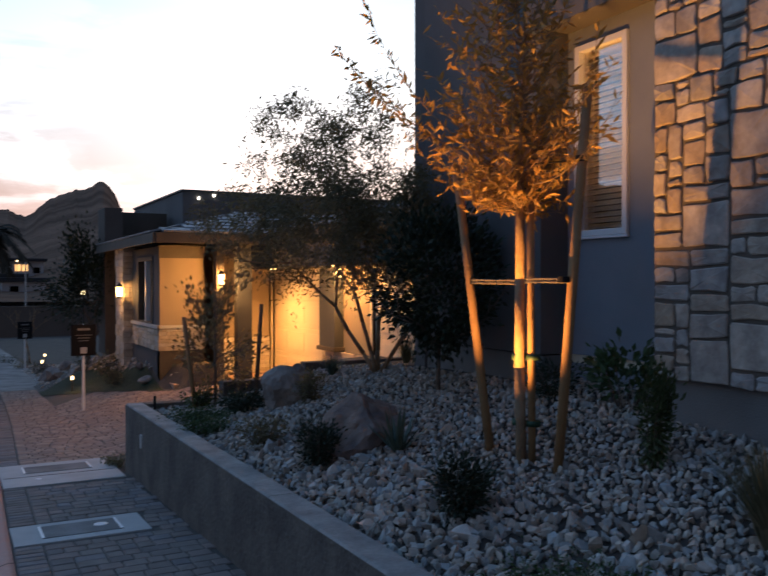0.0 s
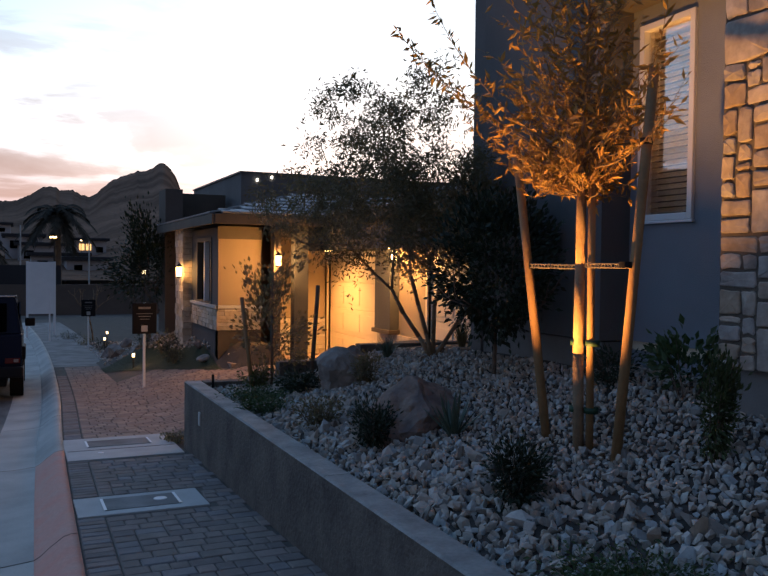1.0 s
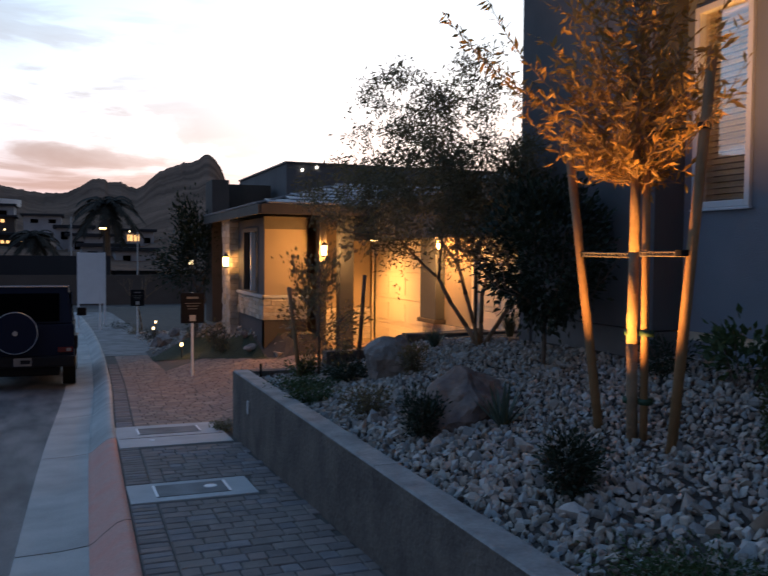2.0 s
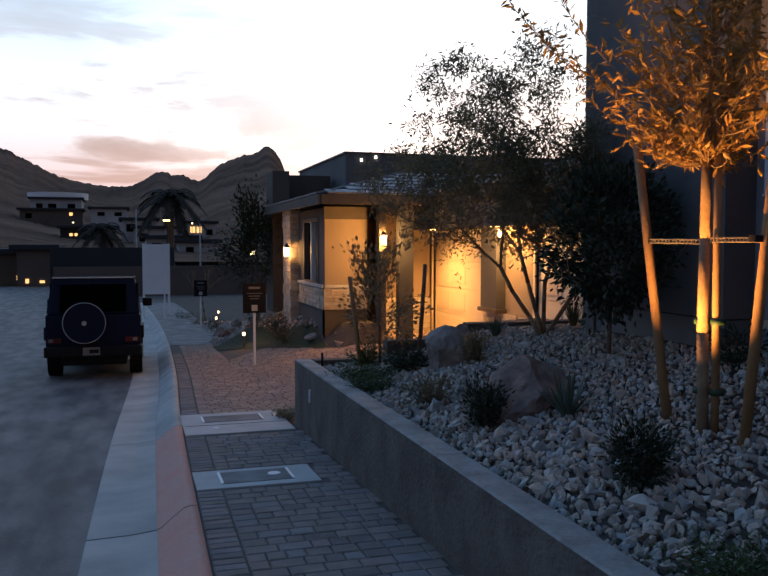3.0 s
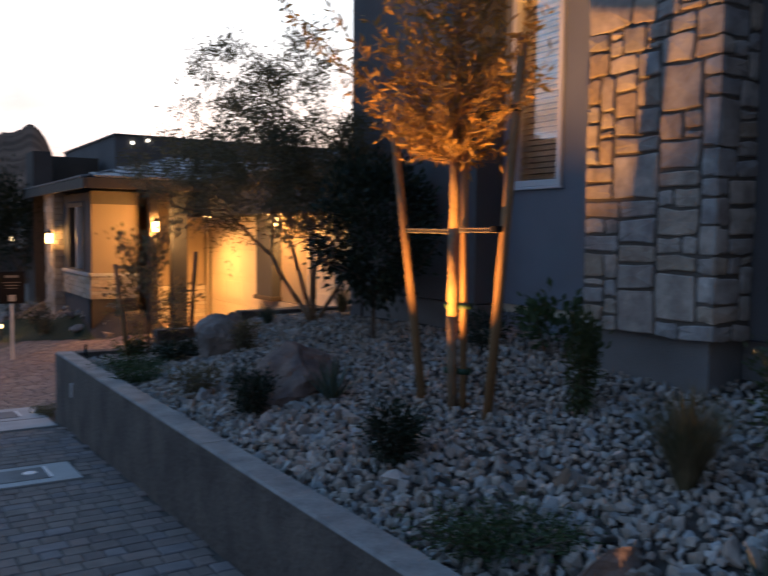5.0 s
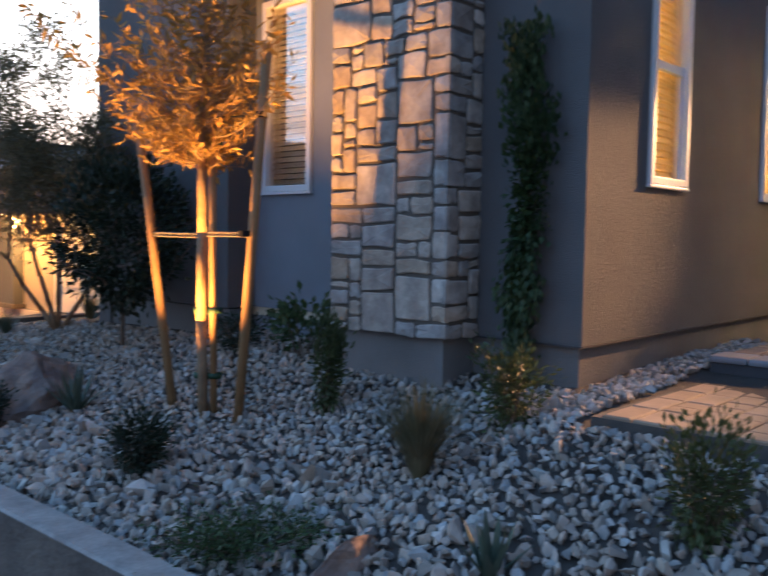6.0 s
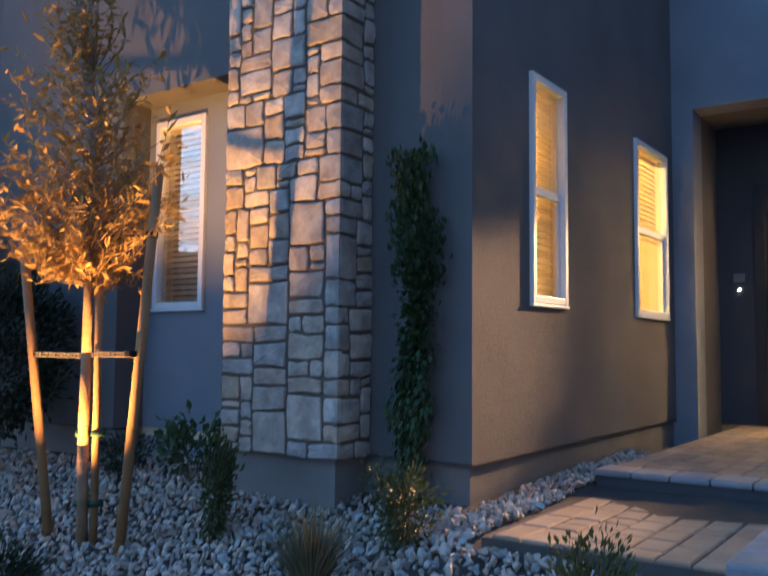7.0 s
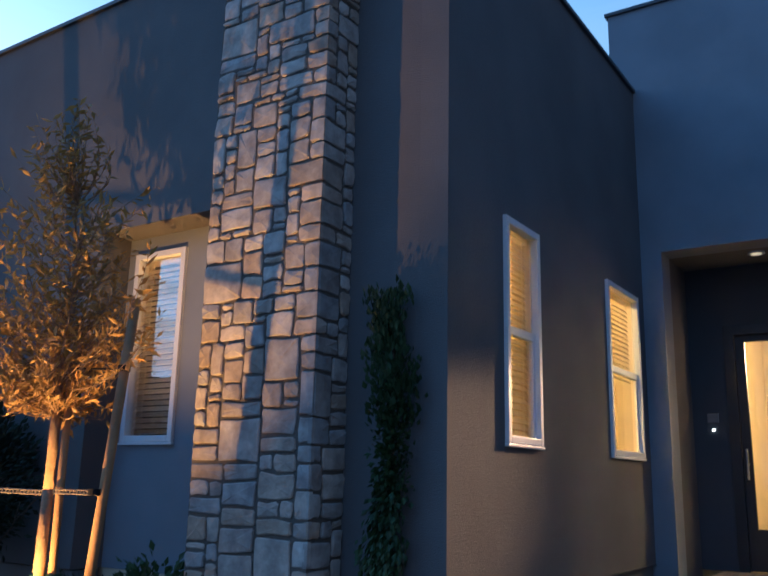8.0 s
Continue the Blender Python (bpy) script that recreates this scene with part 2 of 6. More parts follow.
BOULDER = mat("weathered_boulder", (0.30, 0.205, 0.155), 0.9, 5.0, 0.6, 14.0, 1.0, second=(0.14, 0.11, 0.10), depth=0.03)
BOULDER_PALE = mat("pale_boulder", (0.40, 0.35, 0.31), 0.9, 5.0, 0.5, 14.0, 1.0, second=(0.22, 0.19, 0.17), depth=0.03)
STAKE = mat("lodgepole_pine", (0.33, 0.195, 0.09), 0.75, 3.0, 0.3, 35.0, 0.4)
BARK = mat("young_bark", (0.29, 0.195, 0.115), 0.85, 8.0, 0.35, 50.0, 0.6)
BARK_DARK = mat("dark_bark", (0.16, 0.12, 0.09), 0.9, 8.0, 0.35, 50.0, 0.6)
STRAP = mat("green_tie", (0.02, 0.06, 0.03), 0.6, 10.0, 0.2, 50.0, 0.2)
CHAIN = mat("tie_strap", (0.11, 0.10, 0.095), 0.6, 10.0, 0.2, 60.0, 0.2)
LEAF = leafy("oak_leaf", (0.42, 0.25, 0.06), (0.24, 0.15, 0.045), 0.3)
LEAF_OLIVE = leafy("olive_leaf", (0.22, 0.185, 0.10), (0.13, 0.11, 0.06), 0.45)
LEAF_DARK = leafy("dark_leaf", (0.03, 0.045, 0.022), (0.018, 0.028, 0.015), 0.1)
LEAF_PALM = leafy("palm_frond", (0.05, 0.042, 0.028), (0.03, 0.026, 0.018), 0.1, 0.9)
LEAF_SHRUB = leafy("shrub_leaf", (0.085, 0.11, 0.035), (0.05, 0.065, 0.025), 0.2)
LEAF_VINE = leafy("vine_leaf", (0.06, 0.10, 0.035), (0.035, 0.06, 0.022), 0.2)
BLADE = leafy("dry_blade", (0.22, 0.19, 0.11), (0.12, 0.12, 0.06), 0.2)
AGAVE = leafy("agave_leaf", (0.11, 0.15, 0.11), (0.07, 0.1, 0.07), 0.1)
LAWN = mat("lawn", (0.028, 0.042, 0.016), 0.9, 6.0, 0.3, 80.0, 0.8, depth=0.03)
WHITE = mat("white_vinyl", (0.82, 0.82, 0.82), 0.45, 4.0, 0.05, 40.0, 0.05)
BLIND = leafy("blind_slat", (0.80, 0.74, 0.62), (0.78, 0.72, 0.60), 0.5, 0.6)
CURTAIN = mat("amber_curtain", (0.72, 0.50, 0.20), 0.9, 3.0, 0.12, 40.0, 0.2)
BRONZE = mat("dark_bronze", (0.035, 0.032, 0.03), 0.45, 4.0, 0.2, 40.0, 0.1)
BLACK = mat("black_plastic", (0.012, 0.012, 0.014), 0.55, 4.0, 0.2, 40.0, 0.1, spec=0.15)
RUBBER = mat("tyre_rubber", (0.012, 0.012, 0.012), 0.85, 6.0, 0.2, 60.0, 0.3, spec=0.1)
PAINT = mat("midnight_blue_paint", (0.006, 0.011, 0.03), 0.25, 2.0, 0.1, 40.0, 0.0, spec=0.12)
CHROME = mat("chrome", (0.45, 0.45, 0.46), 0.3, 4.0, 0.05, 40.0, 0.0, metal=1.0)
TAIL = mat("tail_lamp_red", (0.09, 0.012, 0.01), 0.2, 4.0, 0.1, 40.0, 0.0)
TILE = mat("concrete_roof_tile", (0.24, 0.24, 0.245), 0.55, 3.0, 0.25, 50.0, 0.3, each=0.3, spec=0.4)
FASCIA = mat("brown_fascia", (0.09, 0.075, 0.06), 0.7, 3.0, 0.2, 40.0, 0.2)
METAL = mat("parapet_cap", (0.10, 0.10, 0.105), 0.5, 3.0, 0.2, 40.0, 0.1, metal=0.4)
HILL = mat("desert_hill", (0.27, 0.165, 0.115), 0.95, 0.035, 0.6, 0.25, 0.9, second=(0.14, 0.09, 0.065), depth=4.0, spec=0.0)
EARTH = mat("desert_ground", (0.17, 0.14, 0.115), 0.95, 0.4, 0.3, 12.0, 0.5)
FAR_WALL = mat("block_wall", (0.12, 0.095, 0.08), 0.9, 0.6, 0.2, 9.0, 0.3)
FAR_HOUSE = mat("far_stucco", (0.42, 0.42, 0.44), 0.9, 0.5, 0.2, 9.0, 0.1)
FAR_DARK = mat("far_roof", (0.03, 0.03, 0.035), 0.8, 0.5, 0.2, 9.0, 0.1)
GLASS = glassy("window_glass")
COATED = glassy("coated_window_glass", ior=2.6)
DARK_GLASS = glassy("tinted_glass", (0.1, 0.1, 0.12), 0.05)
LAMP_GLASS = glows("lamp_glass", (1.0, 0.62, 0.22), 9.0)
LAMP_SMALL = glows("small_lamp_glass", (1.0, 0.72, 0.36), 5.0)
LENS_DIM = glows("dim_lens", (1.0, 0.7, 0.4), 0.5)
LIT_PANE = glows("lit_pane", (1.0, 0.55, 0.2), 1.6)
LIT_COOL = glows("lit_lens", (1.0, 0.9, 0.75), 4.0)

# ---- building blocks ----


def solid(bm, x0, x1, y0, y1, z0, z1, bevel=0.0, m=None):
    """Adds a box to bm, with its edges rounded by bevel."""
    t = Matrix.Translation(((x0 + x1) / 2, (y0 + y1) / 2, (z0 + z1) / 2)) @ Matrix.Diagonal((x1 - x0, y1 - y0, z1 - z0, 1))
    got = bmesh.ops.create_cube(bm, size=1.0, matrix=(m or Matrix()) @ t)["verts"]
    if bevel:
        edges = list({e for v in got for e in v.link_edges})
        bmesh.ops.bevel(bm, geom=edges, offset=bevel, segments=2, affect="EDGES", profile=0.6)
    return bm


def box(x0, x1, y0, y1, z0, z1, bevel=0.0):
    return solid(bmesh.new(), x0, x1, y0, y1, z0, z1, bevel)


def tube(bm, a, b, r0, r1=None, sides=10):
    """Adds a tapered round bar from a to b."""
    a, b = Vector(a), Vector(b)
    d = b - a
    m = Matrix.Translation((a + b) / 2) @ d.to_track_quat("Z", "Y").to_matrix().to_4x4()
    bmesh.ops.create_cone(bm, cap_ends=True, segments=sides, radius1=r0, radius2=r0 if r1 is None else r1, depth=d.length, matrix=m)
    return bm


def bar(a, b, r0, r1=None, sides=10):
    return tube(bmesh.new(), a, b, r0, r1, sides)


def finish(name, bm, material, smooth=False):
    data = bpy.data.meshes.new(name)
    bm.normal_update()
    bm.to_mesh(data)
    bm.free()
    data.materials.append(material)
    if smooth:
        data.shade_smooth()
    return new(name, data)


def part(name, bm, material, parent, label="", smooth=False):
    ob = finish(name, bm, material, smooth)
    ob.parent = parent
    if label:
        tagged(ob, label)
    return ob


def thing(name, label, category, group="", place=(0, 0, 0)):
    ob = new(name)
    ob.location = place
    ob.empty_display_size = 0.1
    return tagged(ob, label, category, group)


def piece(name, data, material_parent, m):
    """One of many alike pieces: an object of its own on a shared mesh."""
    ob = new(name, data)
    ob.parent = material_parent
    ob.matrix_basis = m
    return ob


def holed(axis_name, at, thick, u0, u1, z0, z1, holes):
    """A wall in the plane axis = at, going thick towards +axis, with rectangular openings (u0, u1, z0, z1) through it."""
    bm = bmesh.new()
    us = sorted({u0, u1, *(h[0] for h in holes), *(h[1] for h in holes)})
    zs = sorted({z0, z1, *(h[2] for h in holes), *(h[3] for h in holes)})

    def vert(d, u, z):
        return bm.verts.new((at + d, u, z) if axis_name == "x" else (u, at + d, z))

    grid = {(d, u, z): vert(d, u, z) for d in (0, thick) for u in us for z in zs}

    def open_at(i, j):
        if not (0 <= i < len(us) - 1 and 0 <= j < len(zs) - 1):
            return True
        u, z = (us[i] + us[i + 1]) / 2, (zs[j] + zs[j + 1]) / 2
        return any(h[0] < u < h[1] and h[2] < z < h[3] for h in holes)

    for i in range(len(us) - 1):
        for j in range(len(zs) - 1):
            if open_at(i, j):
                continue
            a, b, c, d = us[i], us[i + 1], zs[j], zs[j + 1]
            for k in (0, thick):
                bm.faces.new([grid[k, a, c], grid[k, b, c], grid[k, b, d], grid[k, a, d]])
            for di, dj, p, q in ((-1, 0, (a, c), (a, d)), (1, 0, (b, c), (b, d)), (0, -1, (a, c), (b, c)), (0, 1, (a, d), (b, d))):
                if open_at(i + di, j + dj):
                    bm.faces.new([grid[0, *p], grid[thick, *p], grid[thick, *q], grid[0, *q]])
    bmesh.ops.recalc_face_normals(bm, faces=bm.faces)
    loose = [v for v in bm.verts if not v.link_faces]
    bmesh.ops.delete(bm, geom=loose, context="VERTS")
    return bm


def structure(ob, label, category=""):
    return tagged(ob, label, category, kind="structure")


def stuff(ob, label, category):
    return tagged(ob, label, category, kind="stuff")


# ---- lie of the land ----
def street_z(y):
    if y < 18:
        return 0.058 - 0.04 * y
    if y < 30:
        return -0.662 - 0.04 * (y - 18) + 0.04 * (y - 18) ** 2 / 24
    return -0.902


def kerb_x(y):
    """The back of the kerb: nearly straight, then swinging away to the left."""
    x = 1.20 + 0.0175 * y + 0.16 / (1 + math.exp(-(y - 14.5) / 1.6))
    return x - 0.0024 * max(0.0, y - 22.0) ** 2


def bed_z(x, y):
    z = float(np.interp(x, [2.8, 2.95, 4.05, 5.13, 6.5], [0.30, 0.31, 0.64, 0.95, 1.0]))
    if y < 4.0:
        near = float(np.interp(x, [2.8, 2.95, 3.3, 4.1, 4.5, 5.13], [0.30, 0.33, 0.45, 0.78, 0.92, 0.96]))
        z += (near - z) * min(1.0, (4.0 - y) / 0.7) if x < 5.13 else 0.0
    if y > 8.6:
        z -= 0.24 * min(1.0, (y - 8.6) / 2.4) * min(1.0, max(0.0, (x - 2.9) / 0.9))
    return z + 0.03 * noise.noise((x * 1.3, y * 1.3, 0))


def strip(rows):
    """A sheet through rows of points, each row as long as the others."""
    bm = bmesh.new()
    made = [[bm.verts.new(p) for p in r] for r in rows]
    for a, b in zip(made, made[1:]):
        for k in range(len(a) - 1):
            bm.faces.new([a[k], a[k + 1], b[k + 1], b[k]])
    bmesh.ops.recalc_face_normals(bm, faces=bm.faces)
    return bm


far = [-1500, -400, -120, -40, -15, -6, *np.arange(-4, 40, 2.0), 45, 60, 90, 160, 400, 1500]
wide = [-1500, -400, -120, -60, -30, -12, -6, 0, 3, 6, 12, 30, 60, 120, 400, 1500]
structure(finish("ground", strip([[(x, y, street_z(y) - 0.30) for x in wide] for y in far]), EARTH), "dusty brown desert ground reaching the hills", "ground")
ys = [*np.arange(-8, 60, 1.0)]
structure(finish("road", strip([[(kerb_x(y) - d, y, street_z(y) - 0.175 + 0.012 * min(d - 0.8, 3.5)) for d in (0.79, 2.0, 4.5, 7.0, 9.0, 14.0)] for y in ys]), ASPHALT), "dark worn asphalt road sloping down", "road")


def kerb_run(name, y0, y1, material, label):
    yy = np.linspace(y0, y1, max(2, int((y1 - y0) / 0.6)))
    prof = [(0.0, -0.14), (0.0, 0.008), (0.05, 0.012), (0.10, 0.0), (0.2, -0.07), (0.26, -0.12), (0.30, -0.14), (0.31, -0.25)]
    return structure(finish(name, strip([[(kerb_x(y) - d, y - 0.16 * d, street_z(y) + h) for d, h in prof] for y in yy]), material, True), label, "kerb")


joints = [-8, -3.9, -0.8, 2.2, 5.2, 8.05, 11.6, 14.6, 17.6, 20.6, 24.0, 28.0, 33.0, 40.0]
for n, (a, b) in enumerate(zip(joints, joints[1:])):
    red = b <= 11.7
    kerb_run(f"kerb_{n + 1}", a + 0.009, b - 0.009, RED if red else KERB, "rolled concrete kerb with worn red paint" if red else "rolled pale concrete kerb")
for n, (a, b) in enumerate(zip(joints, joints[1:])):
    yy = np.linspace(a + 0.009, b - 0.009, 6)
    structure(finish(f"gutter_{n + 1}", strip([[(kerb_x(y) - d, y - 0.048 - 0.05 * (d - 0.3), street_z(y) + h) for d, h in ((0.30, -0.141), (0.5, -0.158), (0.8, -0.16), (0.805, -0.26))] for y in yy]), KERB), "pale concrete gutter pan beside the road", "gutter")

# sub-base under the paving
structure(finish("pavement", strip([[(x, y, street_z(y) - 0.012) for x in (kerb_x(y) + 0.002, 2.74)] for y in np.arange(-8, 11.6, 0.5)]), SAND), "dark paver walkway beside the kerb", "pavement")


def drive_z(x, y):
    """The driveway rises from the pavement to the garage."""
    f = min(1.0, max(0.0, (x - 2.75) / 2.0))
    return street_z(y) * (1 - f) + float(np.interp(x, [4.75, 6.8], [-0.09, -0.14])) * f


structure(finish("driveway", strip([[(x, y, drive_z(x, y) - 0.012) for x in (kerb_x(y) + 0.002, 2.2, 2.75, 3.8, 4.75, 5.8, 6.8, 7.2)] for y in np.arange(11.3, 24.0, 0.5)]), SAND), "reddish paver driveway rising to the garage", "driveway")
structure(finish("far_pavement", strip([[(kerb_x(y) + d, y, street_z(y) + 0.003) for d in (0.002, 0.6, 1.35)] for y in np.arange(23.0, 40, 0.7)]), CONCRETE), "clay paver walkway following the kerb", "pavement")


def yard_z(x, y):
    """The neighbour's planted ground: low at the walkway, banked up towards the house."""
    edge = y - 16.4 + 3.0 * (x - 4.4)
    bank = max(0.33 * min(1.0, max(0.0, (edge - 1.4) / 2.0)), 0.36 * min(1.0, max(0.0, (x - 3.9) / 0.5)) * min(1.0, max(0.0, (edge - 0.3) / 1.4))) * min(1.0, max(0.0, (y - 16.2) / 0.3)) * min(1.0, max(0.0, (24.0 - y) / 3.0)) * min(1.0, max(0.0, (5.7 - x) / 0.4))
    far_off = min(1.0, max(0.0, (y - 21.5) / 3.0))
    return (drive_z(x, y) * (1 - far_off) + street_z(y) * far_off) - 0.03 + bank


structure(finish("yard", strip([[(x, y, yard_z(x, y)) for x in (*np.arange(2.6, 5.9, 0.1), 7.0, 12.0, 20.0)] for y in np.arange(11.4, 44, 0.2)]), DIRT), "dark planted front yard soil", "soil")

# gravel bed ground
gx = [2.84, 3.2, 3.6, 4.0, 4.4, 4.8, 5.2, 5.6, 6.2]
structure(finish("gravel_ground", strip([[(x, y, bed_z(x, y) - 0.015) for x in gx] for y in np.arange(-6, 12.1, 0.35)]), DIRT), "dark soil under the crushed rock bed", "soil")


# ---- retaining wall ----
def wall_top(y):
    return 0.372 + (11.3 - y) * 0.006


cuts = [-8.0, -5.0, -2.0, 1.0, 3.8, 6.55, 9.2, 11.3]
for n, (a, b) in enumerate(zip(cuts, cuts[1:])):
    bm = strip([[(2.715, y, street_z(y) - 0.3), (2.715, y, wall_top(y) - 0.012), (2.727, y, wall_top(y)), (2.893, y, wall_top(y)), (2.905, y, wall_top(y) - 0.012), (2.905, y, street_z(y) - 0.3)] for y in np.linspace(a + 0.0025, b - 0.0025, 7)])
    bmesh.ops.holes_fill(bm, edges=bm.edges, sides=12)
    bm.normal_update()
    # up-facing faces take the paler colour that stands in for skylight
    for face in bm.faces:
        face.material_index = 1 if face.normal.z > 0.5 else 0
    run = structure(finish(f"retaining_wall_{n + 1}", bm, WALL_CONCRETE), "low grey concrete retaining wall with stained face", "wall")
    run.data.materials.append(SKYLIT_TOP)
for n, (x0, x1, z) in enumerate(((2.91, 3.80, 0.372), (3.80, 4.84, 0.575), (4.84, 7.0, 0.755))):
    structure(finish(f"retaining_wall_{n + 40}", box(x0 + 0.002, x1 - 0.002, 11.12, 11.3, -0.9, z, 0.01), WALL_CONCRETE), "stepped grey concrete retaining wall beside the driveway", "wall")

# ---- house with the stone pier ----
X0, XR, Y0, Y1, TOP, SCREED = 5.13, 5.41, 3.70, 8.70, 5.88, 1.17
W1, W2, WA = (5.886, 6.455, 2.112, 3.63), (7.953, 8.855, 2.112, 3.63), (6.195, 6.775, 2.11, 3.63)
structure(finish("wall_south", holed("y", Y0, 0.2, X0, 9.1, SCREED, TOP, [W1, W2]), STUCCO), "rough brown-grey stucco wall with two lit windows", "wall")
structure(finish("wall_west", holed("x", X0, XR - X0, Y0 + 0.2, Y1, SCREED, TOP, [(5.36, 6.88, SCREED, 3.77)]), STUCCO), "rough grey stucco front wall with a window recess", "wall")
structure(finish("wall_recess", holed("x", XR, 0.16, 5.2, 7.1, SCREED, 3.9, [WA]), STUCCO_PALE), "paler blue-grey stucco wall set back under the overhang", "wall")
structure(finish("wall_north", box(X0, 9.1, Y1, Y1 + 0.2, 0.4, TOP), STUCCO), "grey stucco end wall", "wall")
structure(finish("wall_east", box(8.9, 9.1, Y0 + 0.2, Y1, SCREED, TOP), CREAM), "cream inner wall", "wall")
# added screen: holds the south lamp's light back from window_3
structure(finish("partition", box(XR + 0.17, 8.9, 5.55, 5.65, 1.2, 4.3), CREAM), "cream partition added to keep lamp light from the recess window", "wall")
structure(finish("ceiling", box(X0 + 0.01, 9.1, Y0 + 0.01, Y1 + 0.19, 4.3, 4.4), CREAM), "cream room ceiling", "ceiling")
structure(finish("floor_room", box(X0 + 0.3, 9.1, Y0 + 0.2, Y1, 1.1, 1.2), CREAM), "room floor", "floor")
structure(finish("roof", box(X0 + 0.01, 9.1, Y0 + 0.01, Y1 + 0.19, 5.5, 5.6), FAR_DARK), "flat dark roof behind the parapet", "roof")
structure(finish("foundation_south", box(X0 + 0.03, 9.1, Y0 + 0.03, Y0 + 0.2, 0.5, SCREED - 0.012), FOUND), "grey foundation strip under the stucco", "foundation")
structure(finish("foundation_west", box(X0 + 0.03, X0 + 0.25, Y0 + 0.2, 5.36, 0.5, SCREED - 0.012), FOUND), "grey foundation strip under the stucco", "foundation")
structure(finish("foundation_recess", box(XR + 0.03, XR + 0.2, 5.2, 7.1, 0.5, SCREED), STUCCO_PALE), "grey foundation strip under the recess", "foundation")
structure(finish("foundation_north", box(X0 + 0.03, X0 + 0.25, 6.88, Y1, 0.3, SCREED - 0.012), FOUND), "grey foundation strip under the stucco", "foundation")
structure(finish("weep_screed_south", box(X0 - 0.006, 9.1, Y0 - 0.006, Y0 + 0.1, SCREED - 0.012, SCREED - 0.001), METAL), "thin metal weep screed", "trim")
structure(finish("weep_screed_west", box(X0 - 0.006, X0 + 0.1, Y0 + 0.1, 5.36, SCREED - 0.012, SCREED - 0.001), METAL), "thin metal weep screed", "trim")
structure(finish("parapet_cap_south", box(X0 - 0.03, 9.1, Y0 - 0.03, Y0 + 0.23, TOP, TOP + 0.04, 0.006), METAL), "thin dark metal parapet cap", "trim")
structure(finish("parapet_cap_west", box(X0 - 0.03, X0 + 0.25, Y0 + 0.23, Y1 + 0.23, TOP, TOP + 0.04, 0.006), METAL), "thin dark metal parapet cap", "trim")

# entry volume with the porch
PF, PX = 1.075, 10.0
structure(finish("wall_entry", holed("x", 9.1, 0.3, -1.0, 3.93, 0.6, 6.84, [(0.7, 3.5, 0.6, 4.13)]), STUCCO_PALE), "tall blue-grey stucco entry wall with a porch opening", "wall")
structure(finish("wall_entry_side", box(9.4, 12.5, 3.73, 3.93, 0.6, 6.84), STUCCO_PALE), "grey stucco side of the entry volume", "wall")
structure(finish("entry_cap", box(9.07, 9.43, -1.0, 3.96, 6.84, 6.88, 0.006), METAL), "thin dark metal parapet cap", "trim")
structure(finish("porch_wall_north", box(9.4, PX, 3.5, 3.7, 0.6, 4.13), STUCCO), "stucco porch side wall", "wall")
structure(finish("porch_wall_south", box(9.4, PX, 0.5, 0.7, 0.6, 4.13), STUCCO), "stucco porch side wall", "wall")
structure(finish("porch_ceiling", box(9.4, PX, 0.7, 3.5, 4.13, 4.25), STUCCO), "stucco porch ceiling", "ceiling")
structure(finish("wall_door", holed("x", PX, 0.2, 0.7, 3.5, PF, 4.13, [(2.05, 3.15, PF, 3.5)]), STUCCO_DARK), "dark porch back wall round the front door", "wall")
structure(finish("hall_wall", box(14.6, 14.8, 0.5, 3.7, PF, 4.13), CREAM), "cream hall wall behind the glass door", "wall")
structure(finish("hall_side", box(PX + 0.2, 14.6, 0.5, 0.7, PF, 4.13), CREAM), "cream hall wall", "wall")
structure(finish("hall_side_2", box(PX + 0.2, 14.6, 3.5, 3.7, PF, 4.13), CREAM), "cream hall wall", "wall")
structure(finish("hall_ceiling", box(PX, 14.8, 0.5, 3.7, 4.14, 4.25), CREAM), "cream hall ceiling", "ceiling")
structure(finish("landing", box(6.08, 14.8, 0.4, 3.34, 0.6, PF - 0.03), SAND), "tan paver landing before the door", "landing")
structure(finish("walkway", box(4.5, 6.08, 2.2, 3.3, 0.4, 0.938), SAND), "tan paver walkway to the porch steps", "walkway")
# no wing known here: block added out of view to cut light
structure(finish("wall_wing", box(5.66, 9.1, -8.0, -1.0, 0.0, 5.9), STUCCO), "plain grey stucco block added out of view to cut light", "wall")

# ---- plants: makers ----
RNG = np.random.default_rng(7)


def cloud_mesh(name, pts, ways, lengths, widths, rng):
    """Leaves as bent diamonds, one at each point, pointing along its way."""
    n = len(pts)
    ways = ways / np.maximum(np.linalg.norm(ways, axis=1, keepdims=True), 1e-6)
    ref = rng.normal(size=(n, 3))
    side = np.cross(ways, ref)
    side /= np.maximum(np.linalg.norm(side, axis=1, keepdims=True), 1e-6)
    nrm = np.cross(ways, side)
    L, W = lengths[:, None], widths[:, None]
    v = np.stack([pts, pts + ways * L * 0.45 + side * W / 2 - nrm * W * 0.15, pts + ways * L, pts + ways * L * 0.45 - side * W / 2 - nrm * W * 0.15], 1).reshape(-1, 3)
    f = np.arange(4 * n).reshape(-1, 4)
    data = bpy.data.meshes.new(name)
    data.from_pydata(v.tolist(), [], f.tolist())
    return data


